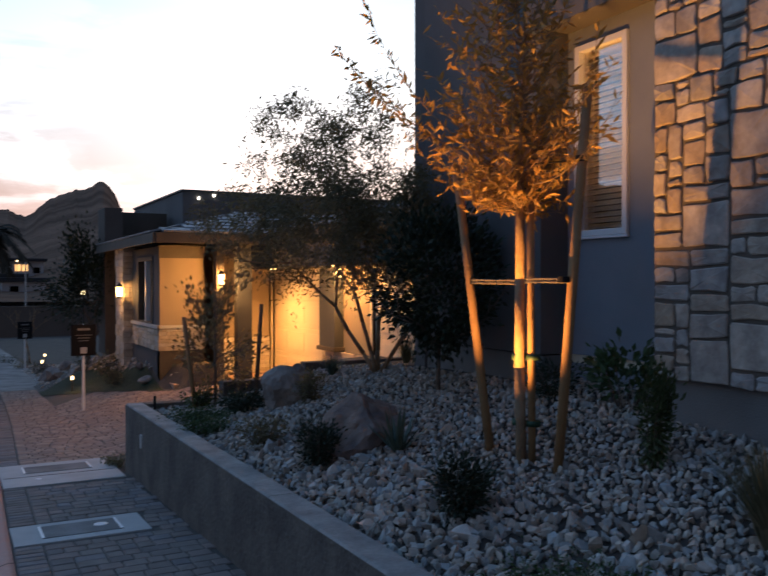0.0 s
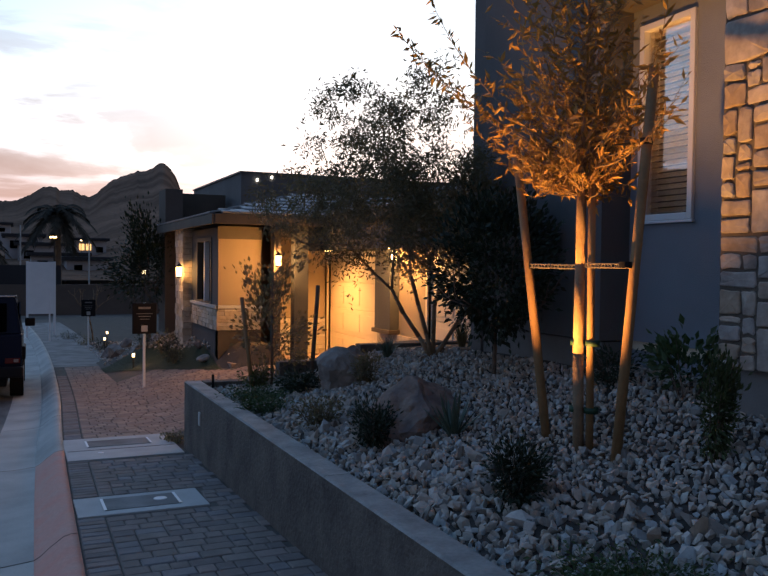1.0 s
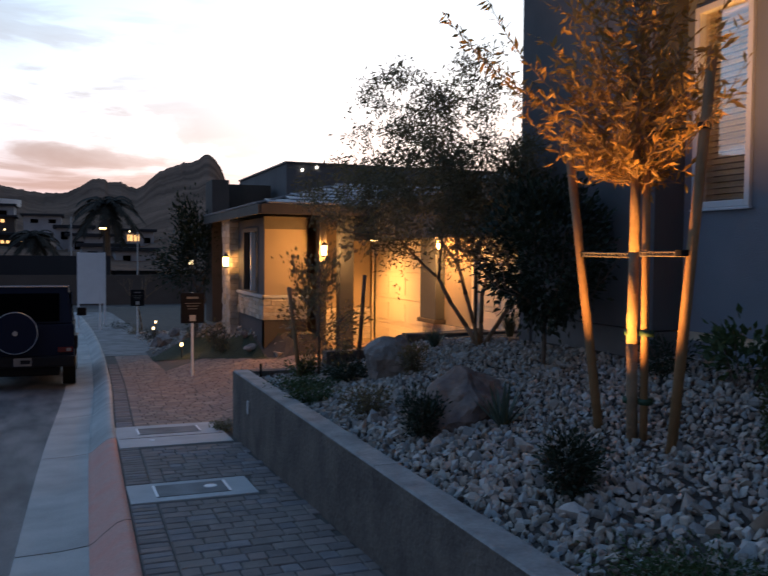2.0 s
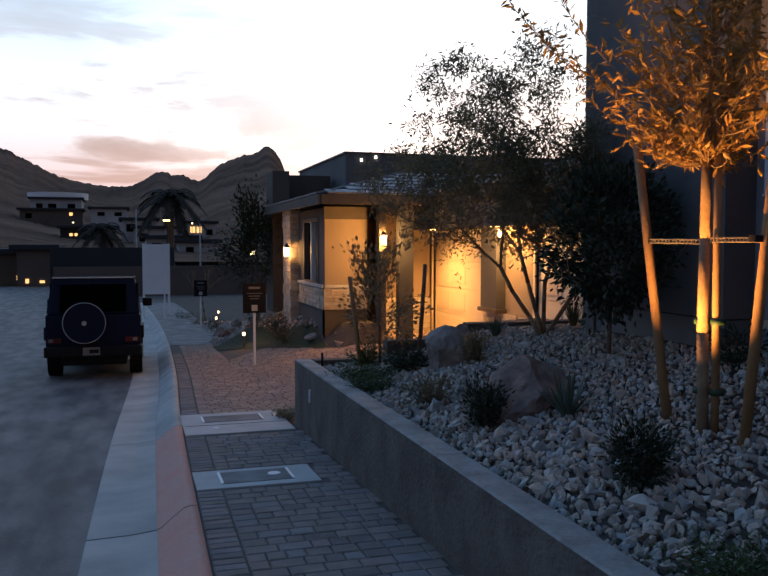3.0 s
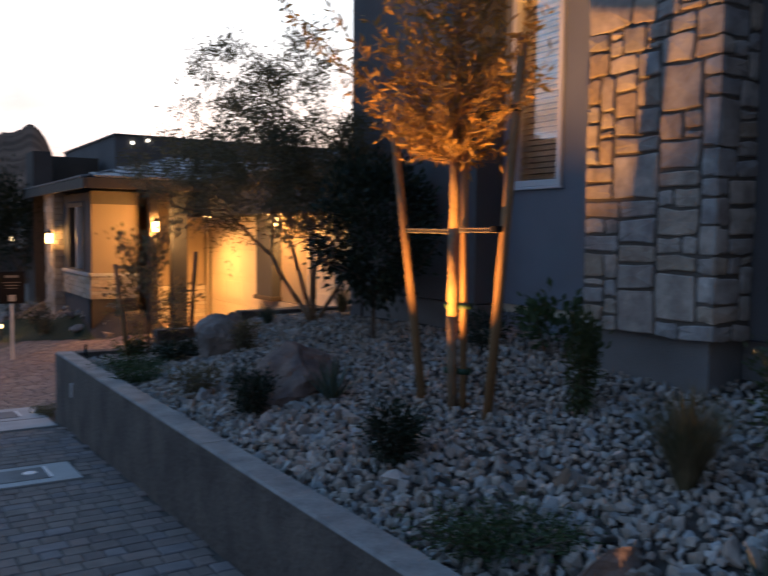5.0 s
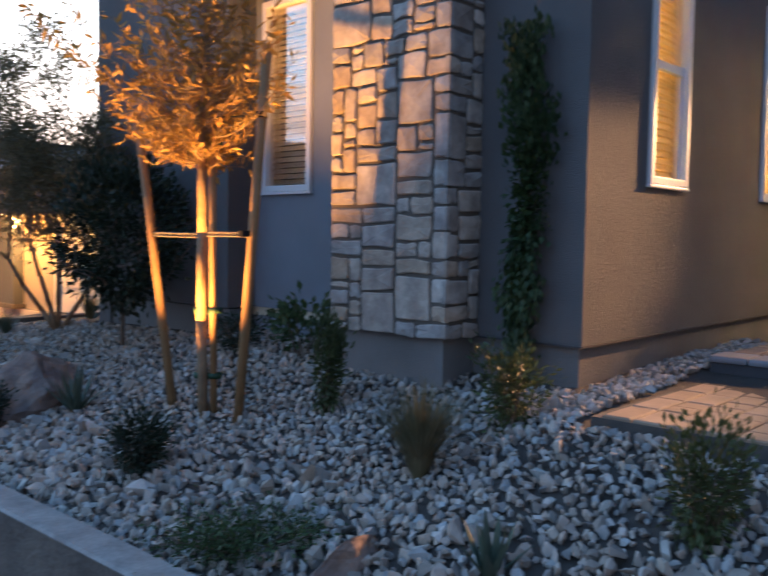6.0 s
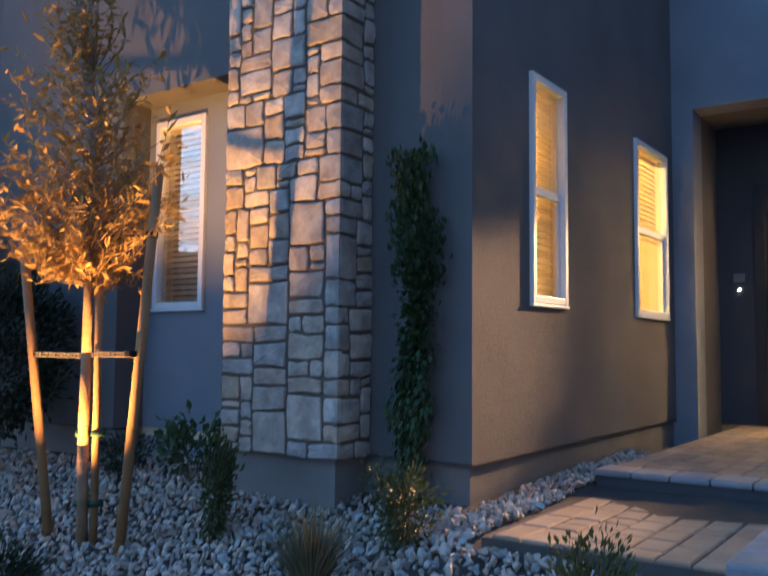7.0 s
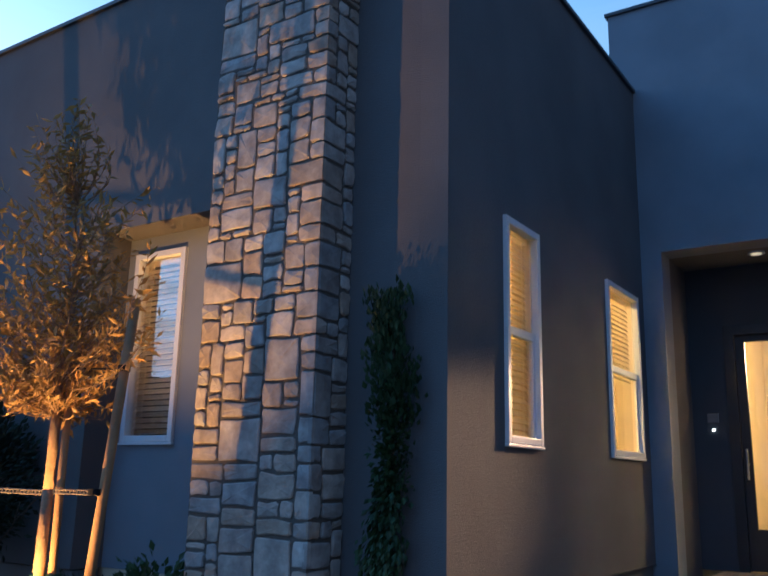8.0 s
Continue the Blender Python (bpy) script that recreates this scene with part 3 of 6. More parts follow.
def leaves(name, parent, material, pts, spread, leaf, rng, droop=0.0, out=None, width=0.38, label=""):
    """A crown of leaves scattered round some points. out: a centre from which they turn away."""
    pts = np.array(pts, float)
    w = rng.normal(size=pts.shape)
    if out is not None:
        w += 1.1 * (pts - np.array(out)) / max(spread, 0.05)
    w[:, 2] -= droop
    pts = pts + rng.normal(size=pts.shape) * spread * 0.25
    ln = leaf * rng.uniform(0.6, 1.25, len(pts))
    data = cloud_mesh(name, pts, w, ln, ln * width, rng)
    data.materials.append(material)
    ob = new(name, data)
    ob.parent = parent
    if label:
        tagged(ob, label)
    return ob


def limbs(bm, start, way, length, radius, depth, tips, rng, spread=0.6, lift=0.15, kids=3):
    """Grows forked, tapered limbs, and gathers points along the thin ones."""
    a, d = Vector(start), Vector(way).normalized()
    segs = 3
    for k in range(segs):
        d = (d + Vector(rng.normal(size=3)) * 0.14 + Vector((0, 0, lift * 0.3))).normalized()
        b = a + d * length / segs
        r = radius * (1 - 0.25 * k / segs)
        tube(bm, a, b, r, r * 0.86, 7 if radius > 0.01 else 4)
        if depth <= 1:
            for q in range(3):
                tips.append(a.lerp(b, (q + 1) / 3))
        a = b
    if depth > 0:
        for k in range(kids):
            turn = (d + Vector(rng.normal(size=3)) * spread + Vector((0, 0, lift))).normalized()
            limbs(bm, a, turn, length * rng.uniform(0.62, 0.85), radius * 0.62, depth - 1, tips, rng, spread, lift, kids)


def shrub(name, label, place, h, w, material, count, leaf, rng, group="", low=0.0, width=0.4, stems=7):
    """A loose bush: stems that fan out from the ground, with leaves all along them."""
    ob = thing(name, label, "shrub", group, place)
    bm = bmesh.new()
    pts = []
    for k in range(stems):
        a = rng.uniform(0, 2 * math.pi)
        r = w / 2 * math.sqrt(rng.uniform(0.02, 1))
        top = Vector((math.cos(a) * r, math.sin(a) * r, h * rng.uniform(0.65, 1.0) * (1 - 0.25 * (2 * r / w) ** 2)))
        foot = Vector((math.cos(a) * r * 0.25, math.sin(a) * r * 0.25, -0.02))
        tube(bm, foot, top, 0.006, 0.002, 4)
        for q in range(count // stems):
            f = rng.uniform(low, 1.0) ** 0.8
            stray = Vector(rng.normal(size=3)) * w * 0.10
            stray.z *= min(1.0, h / w)
            pts.append(foot.lerp(top, f) + stray)
    part("branchwork", bm, BARK_DARK, ob)
    leaves("foliage", ob, material, pts, w * 0.2, leaf, rng, out=(0, 0, h * 0.3), width=width)
    return ob


def tuft(name, label, place, h, w, material, count, rng, thick=0.006, group=""):
    """A tuft of arching blades."""
    ob = thing(name, label, "grass", group, place)
    bm = bmesh.new()
    for k in range(count):
        a, lean = rng.uniform(0, 2 * math.pi), rng.uniform(0.05, 1.0)
        hh = h * rng.uniform(0.6, 1.0)
        side = Vector((-math.sin(a), math.cos(a), 0)) * thick
        last = None
        for s in range(4):
            f = s / 3
            p = Vector((math.cos(a), math.sin(a), 0)) * (0.03 + w / 2 * lean * f ** 1.6) + Vector((0, 0, hh * (f - 0.25 * lean * f * f)))
            pair = [bm.verts.new(p - side * (1 - 0.9 * f)), bm.verts.new(p + side * (1 - 0.9 * f))]
            if last:
                bm.faces.new([last[0], last[1], pair[1], pair[0]])
            last = pair
    part("blades", bm, material, ob)
    return ob


def rosette(name, label, place, h, w, material, count, rng, thick=0.022):
    """A succulent of stiff pointed leaves with thickness."""
    ob = thing(name, label, "agave", "", place)
    for k in range(count):
        bm = bmesh.new()
        a, lean = 2.4 * k, 0.15 + 0.85 * k / count
        hh = h * rng.uniform(0.75, 1.0) * (1.1 - 0.5 * lean)
        out = Vector((math.cos(a), math.sin(a), 0))
        side = Vector((-math.sin(a), math.cos(a), 0))
        prev = None
        for s in range(5):
            f = s / 4
            p = out * (0.02 + w / 2 * lean * f) + Vector((0, 0, hh * f))
            r = thick * (1 - f) ** 0.6 + 0.001
            ring = [bm.verts.new(p - side * r), bm.verts.new(p + out * r * 0.35 - Vector((0, 0, r * 0.3))), bm.verts.new(p + side * r), bm.verts.new(p - out * r * 0.2)]
            if prev:
                for q in range(4):
                    bm.faces.new([prev[q], prev[(q + 1) % 4], ring[(q + 1) % 4], ring[q]])
            prev = ring
        part("leaf", bm, material, ob)
    return ob


def rock(name, label, place, sx, sy, sz, material, seed, turn=0.0, category="boulder"):
    """A weathered boulder: a cut-faced lump with a broken surface."""
    rng = np.random.default_rng(seed)
    bm = bmesh.new()
    bmesh.ops.create_icosphere(bm, subdivisions=4, radius=1.0)
    cuts = [(Vector(rng.normal(size=3)).normalized(), rng.uniform(0.45, 0.75)) for _ in range(10)]
    for v in bm.verts:
        p = v.co.copy()
        for nrm, d in cuts:
            over = p.dot(nrm) - d
            if over > 0:
                p -= nrm * over
        p += p.normalized() * (0.06 * noise.noise(p * 1.7 + Vector((seed, 0, 0))) + 0.06 * noise.noise(p * 4.0) + 0.035 * noise.noise(p * 9.0) + 0.015 * noise.noise(p * 17.0))
        v.co = Vector((p.x * sx, p.y * sy, max(p.z, -0.5) * sz))
    ob = finish(name, bm, material)
    ob.matrix_world = pose(*place, 0, 0, turn)
    return tagged(ob, label, category)


# ---- staked tree by the window ----
tree = thing("staked_tree", "young staked oak tree lit warm from below in gravel", "tree", "", (4.08, 5.74, 0.62))
bm, tips = bmesh.new(), []
rng = np.random.default_rng(3)
knots = [Vector((0, 0, -0.1)), Vector((-0.008, 0.012, 0.6)), Vector((0.0, 0.018, 1.15)), Vector((-0.01, 0.005, 1.75)), Vector((0.02, 0.0, 2.3)), Vector((0.03, 0.02, 2.9))]
for a, b, r in zip(knots, knots[1:], (0.036, 0.033, 0.031, 0.021, 0.012)):
    tube(bm, a, b, r, r * 0.94, 10)
leaf_at, leaf_way = [], []


def shoot(base, tip, arch, girth, bare=0.2, dense=27):
    """A thin arching shoot with narrow leaves set alternately along it."""
    mid = base.lerp(tip, 0.5) + arch + Vector(rng.normal(size=3)) * 0.09
    steps = 7
    line = [base * (1 - f) ** 2 + mid * 2 * f * (1 - f) + tip * f * f for f in (q / steps for q in range(steps + 1))]
    for q in range(steps):
        tube(bm, line[q], line[q + 1], girth * (1 - 0.8 * q / steps), girth * (1 - 0.8 * (q + 1) / steps), 5)
    count = int((tip - base).length * dense)
    for q in range(count):
        f = bare + (1 - bare) * (q + rng.uniform(0, 1)) / count
        k = min(steps - 1, int(f * steps))
        along = (line[k + 1] - line[k]).normalized()
        leaf_at.append(line[k].lerp(line[k + 1], f * steps - k))
        leaf_way.append(along * 0.5 + Vector(rng.normal(size=3)) * 0.75)


def reach(z):
    """How far the crown spreads at a height above its foot."""
    return float(np.interp(z, [1.62, 1.8, 2.15, 2.6, 3.0, 3.4, 3.68], [0.18, 0.42, 0.56, 0.54, 0.43, 0.25, 0.05]))


for k in range(270):
    z = 1.68 + 1.98 * rng.uniform(0, 1) ** 1.75
    a, r = 2.4 * k + rng.uniform(-0.3, 0.3), reach(z) * rng.uniform(0.35, 1.06)
    tip = Vector((math.cos(a) * r, math.sin(a) * r + 0.14, z))
    foot = max(1.58, min(2.9, z - 0.12 - 0.55 * r))
    f = (foot - 1.15) / 1.75
    base = Vector((0.02 * f, 0.01 + 0.05 * f, foot))
    shoot(base, tip, Vector((math.cos(a), math.sin(a), -0.35)) * r * 0.18, 0.0045)
    if z < 2.9:
        spread = Vector((rng.normal() * 0.12, rng.normal() * 0.12, rng.uniform(-0.12, 0.2)))
        shoot(base.lerp(tip, 0.55), tip * 0.9 + base * 0.1 + spread, Vector((0, 0, -0.04)), 0.003, 0.1, 24)
for tip in ((-0.66, 1.34, 2.84), (-0.58, 1.20, 2.68), (-0.46, 1.02, 2.52), (-0.30, 0.98, 2.22), (-0.62, 0.95, 3.05), (-0.08, -0.90, 2.28), (-0.02, -0.82, 1.98), (-0.12, -0.96, 2.08), (-0.05, -0.74, 2.5)):
    shoot(Vector((0.0, 0.02, 1.75)), Vector(tip), Vector((tip[0] * 0.2, tip[1] * 0.2, -0.12)), 0.005, 0.35, 34)
part("trunk", bm, BARK, tree, "pale slender trunk and twigs", True)
ln = 0.076 * rng.uniform(0.55, 1.25, len(leaf_at))
data = cloud_mesh("crown", np.array(leaf_at), np.array(leaf_way), ln, ln * 0.30, rng)
data.materials.append(LEAF)
crown = new("crown", data)
crown.parent = tree
tagged(crown, "small narrow olive-brown leaves")


def pole(name, label, a, b, r, group):
    bm = tube(bmesh.new(), a, b, r, r * 0.92, 12)
    ob = finish(name, bm, STAKE, True)
    return tagged(ob, label, "stake", group)


pole("tree_stake", "round yellow pine tree stake leaning in gravel", (4.095, 6.06, 0.45), (4.02, 6.40, 2.55), 0.031, "tree stakes")
pole("tree_stake", "round yellow pine tree stake leaning in gravel", (4.1, 5.44, 0.45), (4.12, 5.19, 2.85), 0.031, "tree stakes")
pole("tree_stake", "upright pine stake tied against the trunk", (4.12, 5.685, 0.4), (4.105, 5.695, 2.75), 0.024, "tree stakes")
tie = thing("tree_tie", "perforated grey strap tying the trunk between stakes", "strap", "", (4.07, 5.75, 1.76))
for a, b in (((-0.03, 0.50, -0.005), (0.0, 0.04, -0.01)), ((0.0, -0.06, 0.0), (0.05, -0.42, 0.0))):
    va, vb = Vector(a), Vector(b)
    for k in range(14):
        p, q = va.lerp(vb, k / 14), va.lerp(vb, (k + 0.7) / 14)
        bm = bmesh.new()
        for zz in (-0.011, 0.011):
            tube(bm, p + Vector((0, 0, zz)), va.lerp(vb, (k + 1) / 14) + Vector((0, 0, zz)), 0.005, None, 6)
        tube(bm, p + Vector((0, 0, -0.012)), p + Vector((0, 0, 0.012)), 0.006, None, 6)
        part("strap_link", bm, CHAIN, tie)
bm = tube(bmesh.new(), (0.04, 0.0, 0.72), (0.04, -0.27, 0.70), 0.006, None, 6)
tube(bm, (0.045, -0.515, 0.672), (0.045, -0.515, 0.708), 0.036, None, 14)
tube(bm, (0.04, -0.27, 0.70), (0.045, -0.5, 0.69), 0.006, None, 6)
part("upper_strap", bm, BLACK, tie, "black rubber strap")
for y, z in ((6.25, 1.755), (5.33, 1.765)):
    part("tie_band", tube(bmesh.new(), (0.0, y - 5.75, z - 1.76 - 0.018), (0.0, y - 5.75, z - 1.76 + 0.018), 0.037, None, 14), BLACK, tie)
for z in (0.86, 1.27, 2.3):
    bm = bmesh.new()
    for dx, dy in ((0.0, 0.03), (0.05, -0.05)):
        tube(bm, (4.08 + dx, 5.74 + dy, z), (4.08 + dx, 5.74 + dy, z + 0.035), 0.044, None, 14)
    tagged(finish("tree_band", bm, STRAP, True), "green plastic band round trunk and stake", "strap", "tree bands")

# uplight at the tree's foot
up_lamp = thing("uplight", "small bronze landscape uplight among rocks", "lamp", "", (3.52, 5.75, 0.47))
bm = bmesh.new()
rings = []
for r, z in ((0.032, -0.1), (0.036, 0.08), (0.038, 0.13), (0.033, 0.13), (0.030, 0.07)):
    rings.append([bm.verts.new((r * math.cos(k * math.pi / 9), r * math.sin(k * math.pi / 9), z)) for k in range(18)])
for a, b in zip(rings, rings[1:]):
    for k in range(18):
        bm.faces.new([a[k], a[(k + 1) % 18], b[(k + 1) % 18], b[k]])
part("body", bm, BRONZE, up_lamp)
part("lens", bar((0, 0, 0.065), (0, 0, 0.07), 0.03, None, 14), LAMP_SMALL, up_lamp, "glowing lens")

# ---- multi-trunk olive ----
olive = thing("olive_tree", "multi-trunk olive tree with fine grey-green leaves", "tree", "", (4.86, 9.2, 0.82))
bm, tips = bmesh.new(), []
rng = np.random.default_rng(11)
for way, ln in (((-0.62, 0.2, 0.95), 0.85), ((-0.25, -0.15, 1.0), 0.9), ((0.2, 0.1, 1.0), 0.85), ((0.45, -0.3, 0.9), 0.8)):
    limbs(bm, (0, 0, -0.05), way, ln, 0.026, 4, tips, rng, 0.42, 0.16, 2)
part("trunk", bm, BARK, olive, "pale forked trunks", True)
pts = [p + Vector(rng.normal(size=3)) * 0.08 for p in tips for _ in range(12) if p.z > 0.8 and p.x < 0.9]
for _ in range(1050):
    d = rng.normal(size=3)
    d /= np.linalg.norm(d)
    r = rng.uniform(0.15, 1) ** 0.45
    q = Vector((d[0] * r * 1.15 - 0.36, d[1] * r * 1.0, 1.60 + d[2] * r * 1.36))
    if q.z < 0.85 + 0.5 * max(0.0, -q.x - 0.6) or noise.noise(q * 1.6 + Vector((3, 0, 0))) < (-0.05 if q.z > 1.9 else -0.3):
        continue
    way = Vector((d[0], d[1], 0.25)) + Vector(rng.normal(size=3)) * 0.5
    way.normalize()
    for k in range(40):
        f = rng.uniform(0, 1)
        pts.append(q + way * 0.34 * f - Vector((0, 0, 0.16 * f * f)) + Vector(rng.normal(size=3)) * 0.035)
leaves("crown", olive, LEAF_OLIVE, pts, 0.06, 0.058, rng, droop=0.25, out=None, width=0.28, label="fine narrow olive leaves")

# dark round-headed tree close to the house end
dark_tree = thing("small_tree", "dense dark green small tree on a thin trunk", "tree", "", (4.62, 7.62, 0.76))
bm, tips = bmesh.new(), []
tube(bm, (0, 0, -0.1), (0.01, 0.0, 0.5), 0.022, 0.018, 9)
rng = np.random.default_rng(5)
for k in range(7):
    limbs(bm, (0.01, 0, 0.45), (math.cos(0.9 * k), math.sin(0.9 * k), 0.9), 0.42, 0.012, 2, tips, rng, 0.5, 0.2, 2)
part("trunk", bm, BARK_DARK, dark_tree, "", True)
pts = []
for _ in range(9000):
    d = rng.normal(size=3)
    d /= np.linalg.norm(d)
    r = rng.uniform(0.25, 1) ** 0.4
    q = Vector((d[0] * r * 0.52, d[1] * r * 0.52, 1.0 + d[2] * r * 0.62))
    if noise.noise(q * 3.4) > -0.28 + 0.25 * r:
        pts.append(q)
leaves("crown", dark_tree, LEAF_DARK, pts, 0.2, 0.062, rng, out=(0, 0, 0.9), width=0.5)

# young tree between two stakes at the bed's far corner
young = thing("young_tree", "leafy young tree tied between two stakes", "tree", "", (3.60, 10.75, 0.36))
bm, tips = bmesh.new(), []
rng = np.random.default_rng(9)
tube(bm, (0, 0, -0.1), (0.0, 0.0, 1.25), 0.018, 0.009, 8)
for k in range(14):
    a = 2.4 * k
    limbs(bm, (0, 0, 0.15 + 0.075 * k), (math.cos(a), math.sin(a), 0.6), 0.31, 0.006, 1, tips, rng, 0.5, 0.15, 2)
part("trunk", bm, BARK_DARK, young, "", True)
leaves("crown", young, LEAF_OLIVE, [p + Vector(rng.normal(size=3)) * 0.06 for p in tips for _ in range(3)], 0.1, 0.064, rng, out=(0, 0, 0.5), width=0.55)
tagged(finish("tree_stake", bar((3.40, 10.8, 0.2), (3.27, 10.85, 1.36), 0.026, 0.024), STAKE, True), "short pine stake leaning beside the young tree", "stake", "young tree stakes")
tagged(finish("tree_stake", bar((4.06, 10.75, 0.2), (4.13, 10.7, 1.5), 0.026, 0.024), BARK_DARK, True), "dark short stake leaning beside the young tree", "stake", "young tree stakes")

# climbing vine on the wall
vine = thing("climbing_vine", "narrow column of green vine against the stucco", "vine", "", (5.06, 4.02, 0.95))
rng = np.random.default_rng(21)
bm = tube(bmesh.new(), (0, 0, -0.1), (0.0, 0.0, 1.95), 0.016, 0.012, 8)
for k in range(24):
    z = 0.1 + 0.078 * k
    a = 2.2 * k
    tube(bm, (0, 0, z), (-0.05 + 0.03 * math.cos(a), 0.12 * math.sin(a), z + 0.08), 0.006, 0.003, 5)
part("stem", bm, BARK_DARK, vine, "", True)
pts = []
for _ in range(3400):
    z = rng.uniform(0.05, 2.0)
    w = 0.055 + 0.035 * noise.noise((z * 3.1, 0, 4)) + 0.02 * (z > 1.2) - 0.02 * (z < 0.5)
    pts.append(Vector((rng.normal() * 0.03 - 0.03, max(-1.6, min(1.6, rng.normal())) * w + 0.03 * math.sin(z * 4), z)))
leaves("foliage", vine, LEAF_VINE, pts, 0.08, 0.05, rng, droop=0.4, out=(0.15, 0, 1.0), width=0.6)


def bed(x, y, dz=0.0):
    return (x, y, bed_z(x, y) + dz)


rng = np.random.default_rng(31)
shrub("shrub", "dark woody low shrub in the gravel", bed(3.40, 5.42), 0.36, 0.34, LEAF_DARK, 1900, 0.040, rng, stems=14)
shrub("shrub", "dark woody low shrub before the boulder", bed(3.32, 7.15), 0.34, 0.36, LEAF_DARK, 1900, 0.040, rng, stems=14)
shrub("shrub", "sparse grey-brown shrub in pale gravel", bed(3.22, 8.1), 0.28, 0.4, LEAF_OLIVE, 798, 0.040, rng, stems=14)
shrub("shrub", "tall narrow green shrub near the stone pier", bed(4.36, 4.95), 0.66, 0.27, LEAF_SHRUB, 1710, 0.039, rng)
shrub("shrub", "leafy green shrub at the vine's foot", bed(4.5, 3.74), 0.46, 0.34, LEAF_SHRUB, 1710, 0.039, rng, stems=12)
shrub("shrub", "leafy yellow-green shrub near the walkway", bed(3.90, 2.55), 0.50, 0.28, LEAF_SHRUB, 1700, 0.036, rng, stems=12)
shrub("shrub", "spreading rose-like shrub under the window", bed(4.95, 5.75), 0.44, 0.5, LEAF_VINE, 494, 0.069, rng, width=0.55, low=0.5, stems=8)
shrub("shrub", "low mat of green ground cover", bed(3.18, 9.8, 0.02), 0.09, 0.7, LEAF_VINE, 3040, 0.034, rng, stems=26)
shrub("shrub", "low mat of green ground cover", bed(3.1, 9.2), 0.14, 0.45, LEAF_VINE, 1710, 0.034, rng, stems=20)
shrub("shrub", "low mat of green ground cover by the wall", bed(3.24, 4.25, 0.03), 0.13, 0.66, LEAF_VINE, 2850, 0.029, rng, stems=26)
shrub("shrub", "dark spreading shrub beside the boulders", bed(3.66, 9.75), 0.22, 0.5, LEAF_DARK, 1710, 0.046, rng, stems=16)
shrub("shrub", "rounded dark shrub among small rocks", bed(4.0, 8.95), 0.32, 0.28, LEAF_OLIVE, 1140, 0.034, rng, stems=12)
shrub("shrub", "small leafy shrub at the bed's corner", bed(3.42, 10.85), 0.28, 0.3, LEAF_SHRUB, 950, 0.046, rng, stems=12)
shrub("shrub", "low dry brown plant at the wall's foot", (2.70, 11.7, street_z(11.7)), 0.10, 0.34, BLADE, 420, 0.045, rng, stems=16)
shrub("shrub", "small dark shrub behind the stakes", bed(4.95, 6.5), 0.3, 0.4, LEAF_DARK, 760, 0.046, rng, stems=12)
tuft("ornamental_grass", "tan fountain grass tuft in gravel", bed(3.98, 3.9), 0.52, 0.6, BLADE, 480, rng)
tuft("ornamental_grass", "dry dark grass tuft under the olive", bed(5.2, 9.2), 0.34, 0.34, BLADE, 130, rng)
tuft("ornamental_grass", "spiky dark grass tuft before the garage", bed(4.75, 10.1), 0.28, 0.4, AGAVE, 110, rng, 0.009)
rosette("agave", "upright blue-green agave beside the boulder", bed(3.76, 6.75), 0.36, 0.5, AGAVE, 15, rng)
rosette("agave", "small agave by the gravel edge", bed(3.5, 3.16), 0.24, 0.34, AGAVE, 13, rng)
rock("boulder", "large reddish weathered boulder in gravel", bed(3.76, 7.35, 0.05), 0.50, 0.42, 0.42, BOULDER, 6, 20)
rock("boulder", "pale angular boulder in gravel", bed(3.86, 9.35, 0.08), 0.26, 0.26, 0.34, BOULDER_PALE, 8, 10)
rock("boulder", "brown boulder behind a pale one", bed(4.14, 9.75, 0.06), 0.36, 0.30, 0.29, BOULDER, 12, 60)
rock("boulder", "small flat brown boulder at the wall", bed(3.34, 3.72, 0.0), 0.24, 0.14, 0.12, BOULDER, 15, 20)

# ---- windows ----


